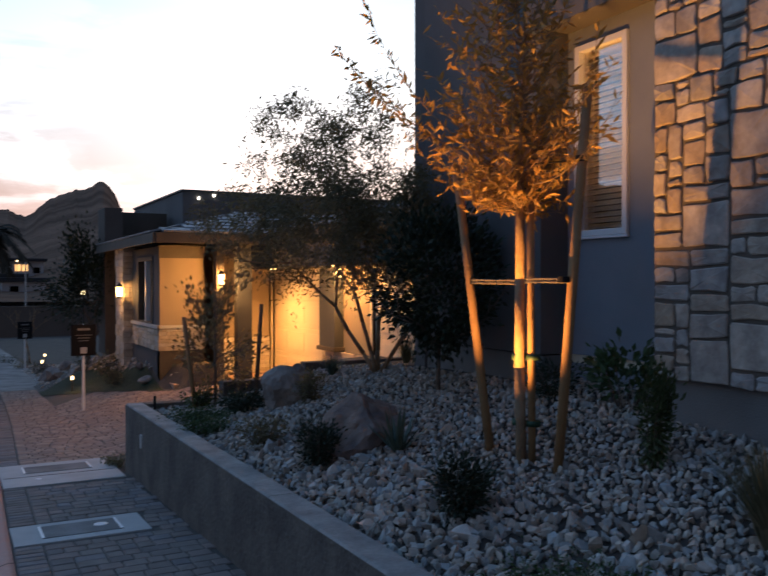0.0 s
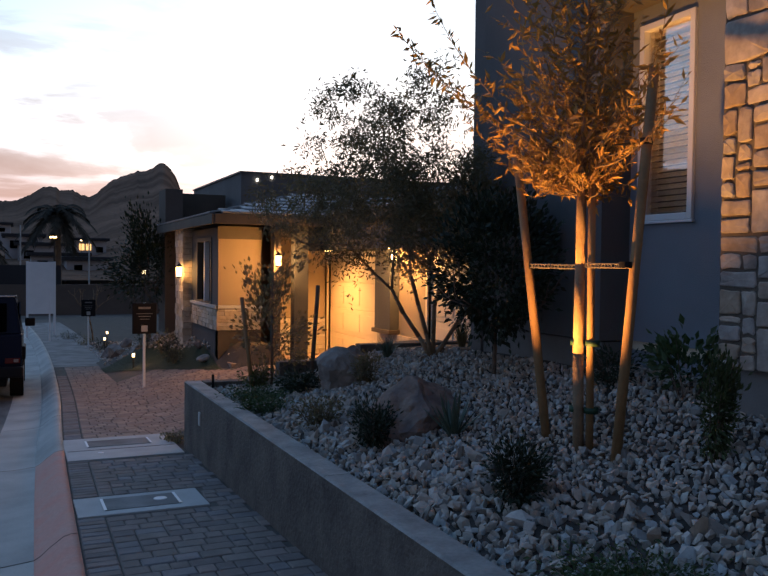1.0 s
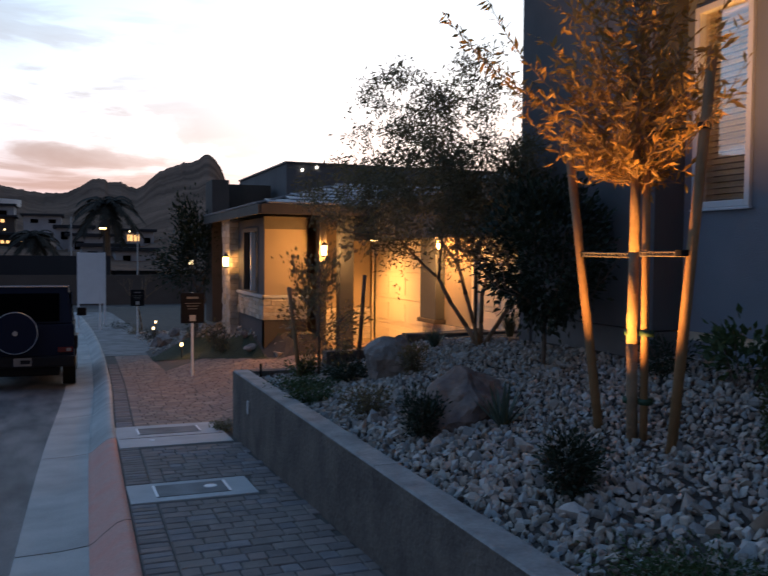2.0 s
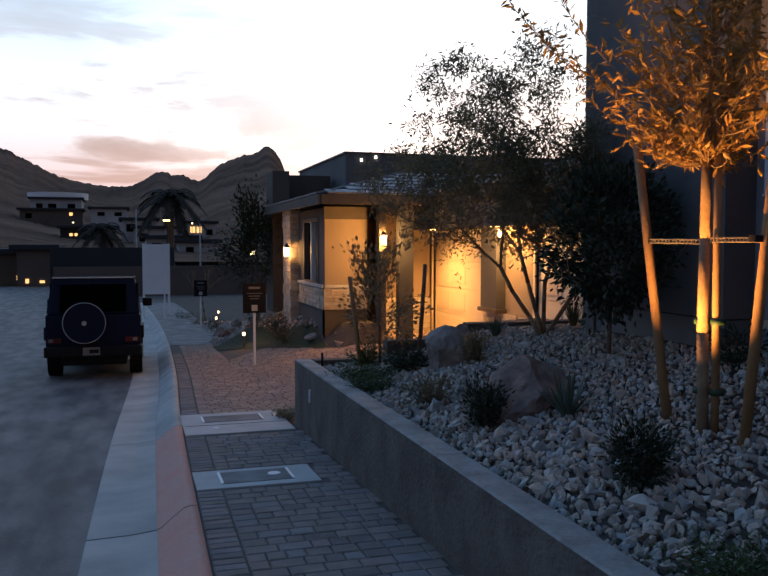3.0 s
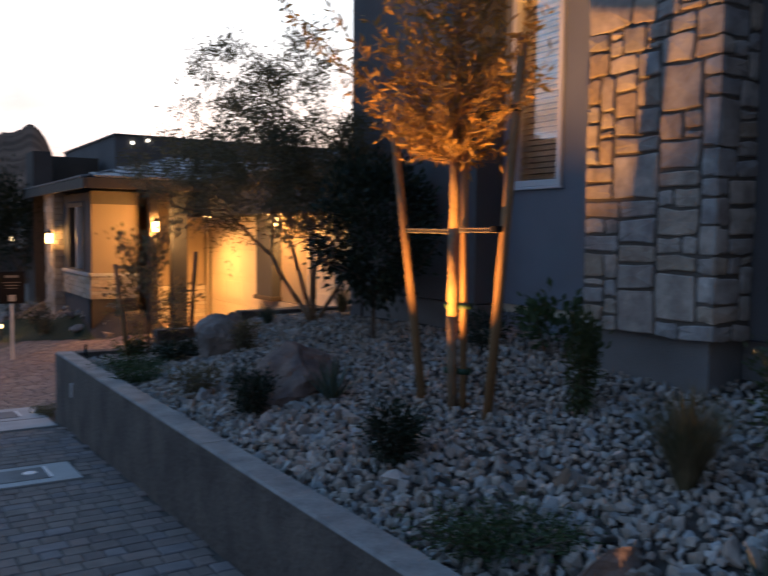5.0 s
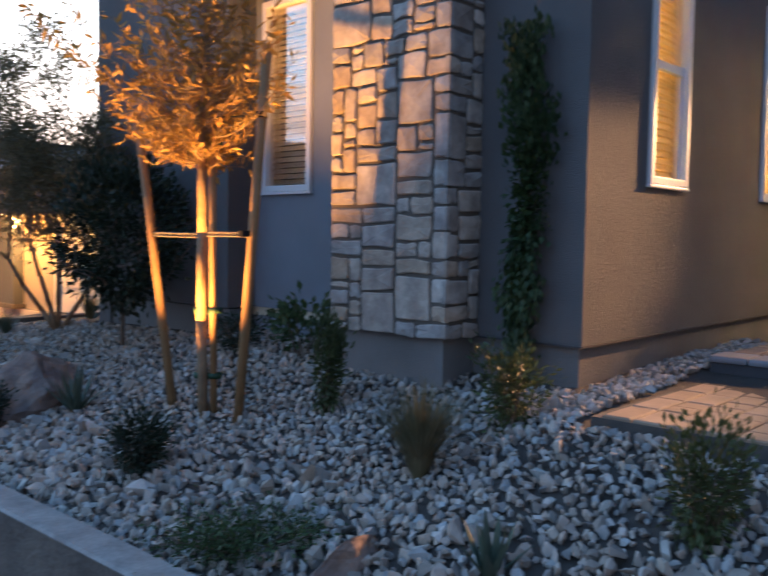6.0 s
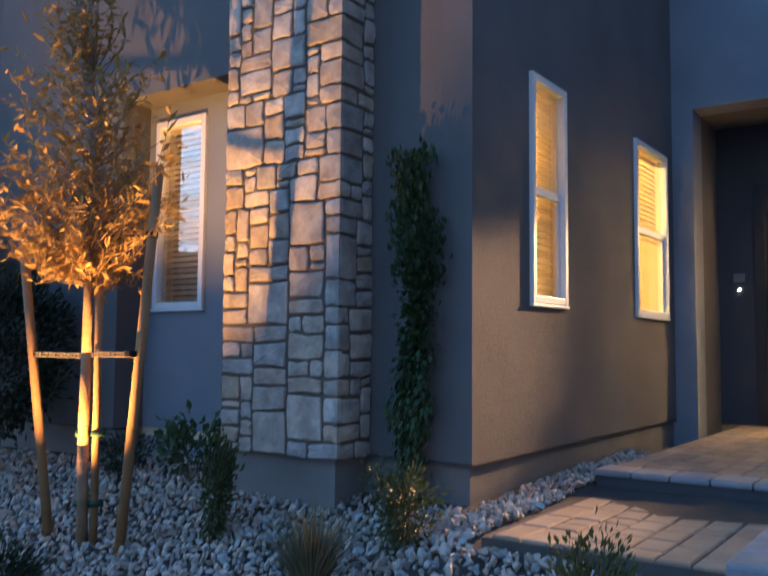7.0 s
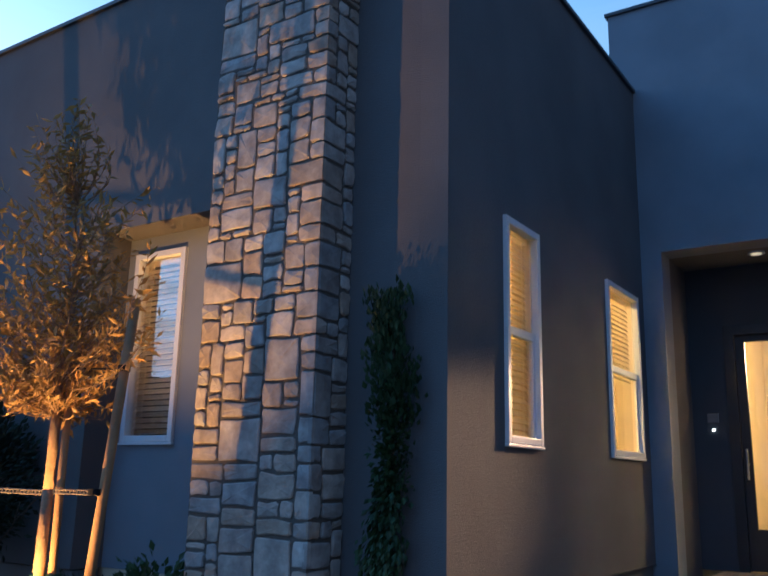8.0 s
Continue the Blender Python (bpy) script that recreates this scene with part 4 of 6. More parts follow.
def window(name, axis_name, at, u0, u1, z0, z1, label, mid=None, blinds=None, tilt=25, depth=0.2, glass=GLASS):
    """A vinyl window in the plane axis = at: frame proud of the wall, panes, sill and, where given, a blind inside."""
    w = structure(new(name), label, "window")

    def slab(p0, p1, a, b, c, d, bevel=0.0):
        return box(at + p0, at + p1, a, b, c, d, bevel) if axis_name == "x" else box(a, b, at + p0, at + p1, c, d, bevel)

    t = 0.05
    for a, b, c, d in ((u0, u0 + t, z0, z1), (u1 - t, u1, z0, z1), (u0 + t, u1 - t, z1 - t, z1), (u0 + t, u1 - t, z0, z0 + t)):
        part("window_frame", slab(-0.028, 0.045, a, b, c, d, 0.006), WHITE, w)
    if mid:
        part("meeting_rail", slab(0.0, 0.042, u0 + t, u1 - t, mid - 0.028, mid + 0.028, 0.005), WHITE, w)
        part("sash_stile", slab(0.006, 0.04, u1 - t - 0.035, u1 - t - 0.001, z0 + t, mid - 0.028, 0.004), WHITE, w)
        part("sash_stile", slab(0.006, 0.04, u0 + t + 0.001, u0 + t + 0.02, z0 + t, mid - 0.028, 0.004), WHITE, w)
        panes = ((z0 + t, mid - 0.028, 0.02), (mid + 0.028, z1 - t, 0.026))
    else:
        panes = ((z0 + t, z1 - t, 0.024),)
    for c, d, p in panes:
        ob = part("pane", slab(p, p + 0.005, u0 + t, u1 - t, c, d), glass, w)
        ob.visible_shadow = False
    part("window_sill", slab(-0.032, -0.001, u0 - 0.012, u1 + 0.012, z0 - 0.022, z0 - 0.001, 0.006), WHITE, w)
    for a, b, c, d in ((u0 + 0.001, u0 + 0.012, z0, z1), (u1 - 0.012, u1 - 0.001, z0, z1), (u0 + 0.013, u1 - 0.013, z0 + 0.001, z0 + 0.012), (u0 + 0.013, u1 - 0.013, z1 - 0.012, z1 - 0.001)):
        part("jamb_liner", slab(0.046, depth, a, b, c, d), CREAM, w, "cream inner reveal")
    if blinds:
        b = thing("window_blind", "pale horizontal slat blind hanging behind glass", "blind", "blinds")
        ua, ub, c, d = blinds
        one = slab(0, 0.048, ua, ub, -0.0013, 0.0013)
        ctr = (at + 0.095, 0, 0) if axis_name == "x" else (0, at + 0.095, 0)
        data = bpy.data.meshes.new("slat")
        bmesh.ops.translate(one, verts=one.verts, vec=[-(at + 0.024) if axis_name == "x" else 0, -(at + 0.024) if axis_name == "y" else 0, 0])
        one.to_mesh(data)
        one.free()
        data.materials.append(BLIND)
        for k in range(int((d - c) / 0.045)):
            piece("slat", data, b, pose(*ctr[:2], c + 0.02 + 0.045 * k, tilt if axis_name == "y" else 0, -tilt if axis_name == "x" else 0, 0))
        part("head_rail", slab(0.07, 0.12, ua, ub, d, d + 0.04, 0.004), BLIND, b)
        for u in (ua + 0.2 * (ub - ua), ub - 0.2 * (ub - ua)):
            part("ladder_cord", slab(0.068, 0.0695, u - 0.004, u + 0.004, c, d), BLIND, b)
    return w


window("window_1", "y", Y0, *W1, "narrow white single-hung window glowing amber", 2.86, (5.905, 6.44, 2.13, 3.56), 52)
window("window_2", "y", Y0, *W2, "white single-hung window glowing warm yellow", 2.86, (7.975, 8.835, 2.80, 3.56), 48)
window("window_3", "x", XR, *WA, "tall white window with pale slat blind", None, (6.215, 6.755, 2.13, 3.55), 50, 0.16, COATED)

# ---- stone pier ----
PXF, PY0, PY1, PZ0, PZ1 = 4.80, 4.40, 5.36, 1.155, 6.3
FRONT = PY1 - PY0
pier = thing("stone_pier", "tall pier faced with irregular tan and grey stone", "pier")
part("core", box(PXF + 0.011, X0 - 0.002, PY0 + 0.011, PY1, PZ0 + 0.01, PZ1), MORTAR, pier)
structure(finish("pier_footing", box(PXF + 0.06, X0 + 0.02, PY0 + 0.06, PY1 - 0.02, 0.5, PZ0 + 0.008), FOUND), "grey foundation under the stone pier", "foundation")


def warp(u, z):
    """Bends the joints, but leaves the pier's corner straight."""
    k = min(1.0, abs(u - FRONT) / 0.06)
    return u + 0.012 * k * noise.noise((u * 5, z * 5, 1)), z + 0.014 * noise.noise((u * 5, z * 5, 9))


def stone_face(bm, u0, u1, z0, z1, put, rng, open_left=False, open_right=False):
    """One rough stone face: a ragged rounded outline with a proud, uneven front."""
    gap, w, h = 0.0095, u1 - u0, z1 - z0
    a0, a1 = u0 + (0 if open_left else gap), u1 - (0 if open_right else gap)
    b0, b1 = z0 + gap, z1 - gap
    c = min(0.012, w * 0.2, h * 0.2)
    cl, cr = (0.0015 if open_left else c), (0.0015 if open_right else c)
    ring = [(a0 + cl, b0), ((a0 + a1) / 2, b0), (a1 - cr, b0), (a1, b0 + c), (a1, (b0 + b1) / 2), (a1, b1 - c), (a1 - cr, b1), ((a0 + a1) / 2, b1), (a0 + cl, b1), (a0, b1 - c), (a0, (b0 + b1) / 2), (a0, b0 + c)]
    jit = [(0 if (open_left and u < a0 + 0.0035) or (open_right and u > a1 - 0.0035) else rng.uniform(-0.006, 0.006), rng.uniform(-0.006, 0.006)) for u, z in ring]
    ring = [warp(u + ju, z + jz) for (u, z), (ju, jz) in zip(ring, jit)]
    mu, mz = (a0 + a1) / 2, (b0 + b1) / 2
    front = 0.034 + rng.uniform(-0.006, 0.007)
    low = [bm.verts.new(put(u, z, 0.0)) for u, z in ring]
    mid = [bm.verts.new(put(u, z, front * 0.86)) for u, z in ring]

    def inner(u, z):
        iu = 0.007 if not ((open_left and u < a0 + 0.0035) or (open_right and u > a1 - 0.0035)) else 0.0
        return u + (iu if u < mu else -iu), z + (0.007 if z < mz else -0.007)

    top = [bm.verts.new(put(*inner(u, z), 0.03 if inner(u, z)[0] == u else front + rng.uniform(-0.004, 0.004))) for u, z in ring]
    ctr = bm.verts.new(put(mu + rng.uniform(-0.1, 0.1) * w, mz, front + rng.uniform(0.0, 0.008)))
    for k in range(12):
        q = (k + 1) % 12
        bm.faces.new([low[k], low[q], mid[q], mid[k]])
        bm.faces.new([mid[k], mid[q], top[q], top[k]])
        bm.faces.new([top[k], top[q], ctr])


rng = np.random.default_rng(42)
rects = []
CELL_U, CELL_Z = FRONT / 17, 0.053
cols, rows_n = 23, int((PZ1 - PZ0) / CELL_Z)
taken = np.zeros((rows_n, cols), bool)
for r in range(rows_n):
    for c in range(cols):
        if taken[r, c]:
            continue
        pick = rng.uniform()
        w, h = (int(rng.integers(4, 7)), int(rng.integers(3, 6))) if pick < 0.1 else ((int(rng.integers(3, 6)), int(rng.integers(2, 4))) if pick < 0.58 else (int(rng.integers(2, 4)), int(rng.integers(1, 3))))
        if c < 17 <= c + w + 1:
            w = 17 - c + int(rng.integers(2, 5))
            h = max(h, 2)
        w, h = min(w, cols - c), min(h, rows_n - r)
        while taken[r, c:c + w].any():
            w -= 1
        if c + w < cols and (c + w + 1 >= cols or taken[r, c + w + 1]) and not taken[r, c + w]:
            w += 1
        taken[r:r + h, c:c + w] = True
        rects.append((c * CELL_U, (c + w) * CELL_U, PZ0 + r * CELL_Z, PZ0 + (r + h) * CELL_Z))
for u0, u1, z0, z1 in rects:
    bm = bmesh.new()
    # u runs along the front from the north end to the corner, then back along the south side
    if u0 < FRONT:
        end = min(u1, FRONT)
        stone_face(bm, u0, end, z0, z1, lambda u, z, d: (PXF + 0.032 - d, PY1 - u, z), rng, open_right=u1 > FRONT + 1e-6)
    if u1 > FRONT:
        begin = max(u0, FRONT)
        stone_face(bm, begin, u1, z0, z1, lambda u, z, d: (PXF + (u - FRONT), PY0 + 0.032 - d, z), rng, open_left=u0 < FRONT - 1e-6)
    bmesh.ops.recalc_face_normals(bm, faces=bm.faces)
    part("stone", bm, STONE, pier)

# ---- porch, door and walkway ----
door = structure(new("door_1"), "dark bronze front door with a tall lit glass panel", "door")
part("door_frame", holed("x", PX - 0.02, 0.12, 2.05, 3.15, PF, 3.5, [(2.15, 3.05, PF, 3.4)]), BRONZE, door)
leaf_ob = part("door_leaf", holed("x", PX + 0.03, 0.045, 2.152, 3.048, PF + 0.01, 3.398, [(2.28, 2.96, 1.48, 3.33)]), BRONZE, door)
pane_ob = part("pane", box(PX + 0.045, PX + 0.055, 2.28, 2.96, 1.48, 3.33), None or GLASS, door, "frosted glass panel")
pane_ob.visible_shadow = False
part("door_handle", tube(tube(bmesh.new(), (PX - 0.03, 3.0, 1.95), (PX - 0.03, 3.0, 2.25), 0.012), (PX + 0.03, 3.0, 2.1), (PX - 0.03, 3.0, 2.1), 0.01), CHROME, leaf_ob, "brushed metal handle")
bell = thing("doorbell_panel", "small pale doorbell plate with a lit button", "doorbell", "", (PX - 0.01, 3.30, 2.56))
part("plate", box(-0.01, 0.008, -0.055, 0.055, -0.045, 0.045, 0.004), CONCRETE, bell)
part("button", bar((-0.012, 0.0, -0.12), (0.008, 0.0, -0.12), 0.014, None, 12), LIT_COOL, bell, "lit white button")
dl = thing("porch_downlight", "round recessed porch ceiling light", "lamp", "", (9.55, 2.7, 4.125))
part("trim_ring", bar((0, 0, -0.012), (0, 0, 0.004), 0.08, 0.075, 20), WHITE, dl)
part("lens", bar((0, 0, -0.015), (0, 0, -0.012), 0.05, None, 18), LENS_DIM, dl, "glowing lens")

NOSE = mat("pale_blue_grey_paver", (0.26, 0.27, 0.29), 0.45, 6.0, 0.2, 60.0, 0.3, each=0.12, depth=0.004)
STEP_PAVER = hued(mat("tan_paver", (0.36, 0.275, 0.20), 0.8, 5.0, 0.25, 60.0, 0.4, each=0.15, depth=0.005), [(1, 0.9, 0.8), (0.85, 0.8, 0.78), (1, 0.95, 0.88), (0.9, 0.78, 0.66)], 0.6)
stepn = structure(new("porch_step"), "porch step edged with pale bullnose pavers", "step")
for k in range(13):
    y = 3.34 - 0.23 * k
    part("nosing", box(6.03, 6.30, y - 0.226, y, PF - 0.04, PF + 0.002, 0.016), NOSE, stepn)
part("riser", box(6.045, 6.2, 0.4, 3.33, 0.80, PF - 0.041), STUCCO_DARK, stepn, "dark charcoal riser")
kerb_cap = structure(new("walkway_kerb"), "low kerb with pale cap beside the walkway", "kerb")
for k in range(8):
    part("cap", box(4.22 + 0.235 * k, 4.45 + 0.235 * k, 1.96, 2.16, 0.985, 1.05, 0.018), NOSE, kerb_cap)
part("body", box(4.25, 6.08, 1.98, 2.14, 0.4, 0.984), STEP_PAVER, kerb_cap)


def paver_mesh(name, w, d, material, h=0.05):
    """A tumbled paver: chamfered top on a straight body, w by d, top at 0."""
    bm = bmesh.new()
    w, d = w / 2 - 0.004, d / 2 - 0.004
    c = 0.009
    rings = [[(-w, -d, -h), (w, -d, -h), (w, d, -h), (-w, d, -h)], [(-w, -d, -0.007), (w, -d, -0.007), (w, d, -0.007), (-w, d, -0.007)], [(-w + c, -d + c, 0), (w - c, -d + c, 0), (w - c, d - c, 0), (-w + c, d - c, 0)]]
    made = [[bm.verts.new(p) for p in r] for r in rings]
    for a, b in zip(made, made[1:]):
        for k in range(4):
            bm.faces.new([a[k], a[(k + 1) % 4], b[(k + 1) % 4], b[k]])
    bm.faces.new(made[2])
    data = bpy.data.meshes.new(name)
    bm.to_mesh(data)
    bm.free()
    data.materials.append(material)
    return data


def joined(name, spots, material, parent, label):
    """Many pieces in one mesh: spots are (mesh, matrix)."""
    vs, fs, base = [], [], 0
    cache = {}
    for data, m in spots:
        if data.name not in cache:
            v = np.array([tuple(q.co) for q in data.vertices])
            cache[data.name] = (np.c_[v, np.ones(len(v))], [tuple(p.vertices) for p in data.polygons])
        v, f = cache[data.name]
        vs.append((v @ np.array(m).T)[:, :3])
        fs.extend([tuple(i + base for i in q) for q in f])
        base += len(v)
    data = bpy.data.meshes.new(name)
    data.from_pydata(np.concatenate(vs).tolist(), [], fs)
    data.materials.append(material)
    ob = new(name, data)
    ob.parent = parent
    return tagged(ob, label, kind="stuff")


rng = np.random.default_rng(77)
walk_pavers = [paver_mesh("step_paver", w, 0.15, STEP_PAVER) for w in (0.15, 0.225, 0.3)]
spots = []
for x0, x1, y0, y1, top in ((4.5, 6.07, 2.2, 3.3, 0.955), (6.31, 9.99, 0.75, 3.34, PF)):
    y = y0 + 0.075
    while y < y1 - 0.05:
        x = x0
        while x < x1 - 0.06:
            data = walk_pavers[int(rng.integers(3))]
            w = data.vertices[1].co.x * 2 + 0.008
            if x + w > x1 + 0.02:
                data, w = walk_pavers[0], 0.15
            if x + w > x1 + 0.06:
                break
            spots.append((data, pose(x + w / 2, y, top + rng.uniform(-0.002, 0.002))))
            x += w
        y += 0.15
walk_ob = structure(new("walkway_paving"), "tan pavers of the walkway and landing", "paving")
for data, m in spots[:300]:
    piece("paver", data, walk_ob, m)
if len(spots) > 300:
    joined("pavers", spots[300:], STEP_PAVER, walk_ob, "tan pavers further along the landing")

# ---- street pavers ----
SLABS = ((1.375, 2.42, 8.52, 9.17), (1.43, 2.66, 10.95, 12.35))
sizes = [paver_mesh("street_paver", w, 0.148, PAVER) for w in (0.125, 0.17, 0.22)]
border = paver_mesh("border_paver", 0.21, 0.105, PAVER)
slope = math.degrees(math.atan(-0.04))


def free_of_slabs(x, y, w):
    return not any(a - w / 2 < x < b + w / 2 and c - 0.06 < y < d + 0.06 for a, b, c, d in SLABS)


near_spots, far_spots = [], []
y = -1.0
while y < 12.4:
    x = kerb_x(y) + 0.012
    x_end = 2.71 if y < 11.35 else 2.74
    x += 0.215
    while x < x_end - 0.05:
        data = sizes[int(rng.integers(3))]
        w = data.vertices[1].co.x * 2 + 0.008
        if x + w > x_end + 0.03:
            data, w = sizes[0], 0.125
        if free_of_slabs(x + w / 2, y, w):
            m = pose(x + w / 2, y, street_z(y) + rng.uniform(-0.003, 0.002), slope + rng.uniform(-0.5, 0.5), rng.uniform(-0.6, 0.6), rng.uniform(-0.8, 0.8))
            (near_spots if 4.7 < y < 9.3 else far_spots).append((data, m))
        x += w
    y += 0.149
y = -1.0
while y < 21.0:
    x = kerb_x(y) + 0.012 + 0.105
    if free_of_slabs(x, y, 0.15):
        m = pose(x, y, street_z(y) + rng.uniform(-0.003, 0.002), slope, rng.uniform(-0.6, 0.6), 0)
        (near_spots if 4.7 < y < 9.3 else far_spots).append((border, m))
    y += 0.106
paving = structure(new("street_paving"), "tumbled clay pavers in worn grey and red", "paving")
order = sorted(range(len(near_spots)), key=lambda k: near_spots[k][1].translation.y)
for k in order[:300]:
    piece("paver", near_spots[k][0], paving, near_spots[k][1])
far_spots += [near_spots[k] for k in order[300:]]
joined("pavers", far_spots, PAVER, paving, "tumbled clay pavers further along")
drive_spots = []
y = 12.42
while y < 19.0:
    x = kerb_x(y) + 0.23
    while x < 6.9:
        data = sizes[int(rng.integers(3))]
        w = data.vertices[1].co.x * 2 + 0.008
        xm = x + w / 2
        tilt_y = -math.degrees(math.atan((drive_z(xm + 0.1, y) - drive_z(xm - 0.1, y)) / 0.2))
        lawn_edge = 2.6 + 1.5 * max(0.0, (y - 16.6)) if y < 18 else 2.6
        if not (y > 16.25 and y - 16.4 + 3.0 * (xm - 4.4) > 0.02 and xm < 5.4):
            drive_spots.append((data, pose(xm, y, drive_z(xm, y) + rng.uniform(-0.002, 0.002), slope * 0.7, tilt_y, rng.uniform(-0.5, 0.5)) @ Matrix.Diagonal((1 / math.cos(radians(tilt_y)), 1, 1, 1))))
        x += w
    y += 0.149
y = 19.0
while y < 23.0:
    x = kerb_x(y) + 0.23
    while x < 2.7:
        data = sizes[int(rng.integers(3))]
        w = data.vertices[1].co.x * 2 + 0.008
        drive_spots.append((data, pose(x + w / 2, y, street_z(y) + 0.002, slope * 0.7, 0, 0)))
        x += w
    y += 0.149
drive_ob = structure(new("driveway_paving"), "reddish clay pavers of the driveway", "paving")
joined("pavers", drive_spots, DRIVE_PAVER, drive_ob, "reddish clay driveway pavers")
for n, (a, b, c, d) in enumerate(SLABS):
    vault = thing("utility_vault", "pale concrete utility vault set flush in pavers", "vault", "utility vaults", ((a + b) / 2, (c + d) / 2, street_z((c + d) / 2)))
    vault.rotation_euler = (radians(slope), 0, 0)
    w, h = (b - a) / 2, (d - c) / 2
    part("collar", box(-w, w, -h, h, -0.08, 0.004, 0.008), SLAB, vault)
    lw, lh = w * 0.58, min(h * 0.62, 0.21)
    oy = 0.0 if n == 0 else 0.25
    part("lid", box(-lw, lw, oy - lh, oy + lh, -0.02, 0.010, 0.004), CONCRETE, vault, "grey ribbed lid")
    for sx in (-1, 1):
        part("lid_edge", box(sx * lw - 0.012, sx * lw + 0.012, oy - lh, oy + lh, 0.0105, 0.013), WHITE, vault)
    if n == 0:
        part("valve_cap", bar((lw * 0.55, 0.02, 0.008), (lw * 0.55, 0.02, 0.016), 0.06, 0.055, 18), WHITE, vault, "round white cap")
    else:
        part("seam", box(-w + 0.03, w - 0.03, -0.16, -0.145, 0.003, 0.0065), MORTAR, vault)
        part("valve_cap", bar((-0.25, -0.35, 0.003), (-0.25, -0.35, 0.009), 0.035, 0.03, 14), WHITE, vault, "round white cap")
tagged(finish("wall_drain", box(2.70, 2.716, 10.36, 10.44, 0.02, 0.16, 0.003), SLAB), "small pale fitting on the retaining wall", "fitting")

# ---- crushed rock ----
rng = np.random.default_rng(123)
forms = []
for k in range(14):
    bm = bmesh.new()
    for _ in range(11):
        d = rng.normal(size=3)
        d /= np.linalg.norm(d)
        bm.verts.new(Vector(d) * rng.uniform(0.8, 1.0))
    got = bmesh.ops.convex_hull(bm, input=bm.verts)
    bmesh.ops.delete(bm, geom=[v for v in bm.verts if not v.link_faces], context="VERTS")
    data = bpy.data.meshes.new("rock")
    bm.to_mesh(data)
    bm.free()
    data.materials.append(GRAVEL)
    forms.append(data)
spots, near_rocks = [], []


def scatter(step, size, x0, x1, y0, y1, keep=lambda x, y: True):
    for x in np.arange(x0, x1, step):
        for y in np.arange(y0, y1, step):
            px, py = x + rng.uniform(-0.5, 0.5) * step, y + rng.uniform(-0.5, 0.5) * step
            if not (x0 <= px <= x1) or not keep(px, py):
                continue
            s = size * rng.uniform(0.6, 1.25) * (1.6 if rng.uniform() < 0.06 else 1)
            m = pose(px, py, bed_z(px, py) + s * rng.uniform(0.0, 0.45), rng.uniform(0, 360), rng.uniform(0, 360), rng.uniform(0, 360)) @ Matrix.Diagonal((s * rng.uniform(0.8, 1.5), s, s * rng.uniform(0.5, 0.85), 1))
            (near_rocks if 3.55 < py < 5.2 and 2.97 < px < 3.95 and size > 0.03 else spots).append((forms[int(rng.integers(14))], m))


def on_bed(x, y):
    if 4.42 < x and y < 3.36 and 1.9 < y:
        return False
    if x > 5.05 and y > 3.66:
        return x < 5.42 and 5.4 < y < 6.86
    return x < 6.0 or (x < 7.6 and 3.36 < y < 3.7)


def coarse(x, y):
    return on_bed(x, y) and x < 3.75 + 0.35 * noise.noise((0, y * 0.8, 2))


scatter(0.054, 0.037, 2.95, 4.2, 0.6, 11.1, coarse)
scatter(0.041, 0.025, 2.93, 7.6, 0.6, 11.1, lambda x, y: on_bed(x, y) and (not coarse(x, y) or rng.uniform() < 0.25))
scatter(0.09, 0.03, 2.95, 4.4, -2.0, 0.6, on_bed)
gravel = thing("gravel_bed", "bed of loose crushed grey and rose rock", "gravel")
gravel["kind"] = "stuff"
for data, m in near_rocks[:300]:
    piece("rock", data, gravel, m)
joined("rocks", spots + near_rocks[300:], GRAVEL, gravel, "loose crushed grey and rose rock")

# ---- neighbouring house ----
BX, BY = 4.41, 17.15
house = thing("neighbour_house", "single-storey tan stucco house with stone wainscot and lit garage", "house")
part("wall", holed("x", BX, 0.2, BY, 19.7, -0.3, 2.42, [(17.75, 19.05, 0.95, 2.2)]), STUCCO_DARK, house, "dark stucco street wall")
part("wall", box(BX + 0.001, 5.24, BY - 0.002, BY + 0.2, 0.9, 2.42), TAN, house, "tan stucco bay wall")
part("wall", box(BX, 5.24, BY - 0.001, BY + 0.199, -0.5, 0.47), FASCIA, house, "dark base under the stone")
part("wall", box(5.04, 5.239, BY + 0.2, 20.0, -0.5, 2.42), TAN, house)
part("wall", box(5.24, 7.2, 20.0, 20.2, -0.5, 2.6), TAN, house, "recessed tan entry wall")
part("wall", holed("x", 7.0, 0.2, 10.5, 20.0, -0.6, 2.5, [(15.52, 18.16, -0.6, 1.93), (10.9, 13.5, -0.6, 1.93)]), TAN, house, "tan garage wall")
part("header", box(6.45, 6.998, 10.5, 19.98, 2.02, 2.52, 0.01), STUCCO_DARK, house, "dark stucco header band over the garage")
part("column", box(5.30, 5.44, 16.5, 16.72, -0.4, 2.5, 0.008), FASCIA, house, "dark brown entry post")
part("wall", box(5.9, 6.95, 18.27, 18.4, -0.6, 2.5), TAN, house, "tan stucco return beside the garage door")
part("column", box(5.70, 5.98, 16.5, 16.72, -0.4, 2.5, 0.008), STUCCO_DARK, house, "dark brown entry column")
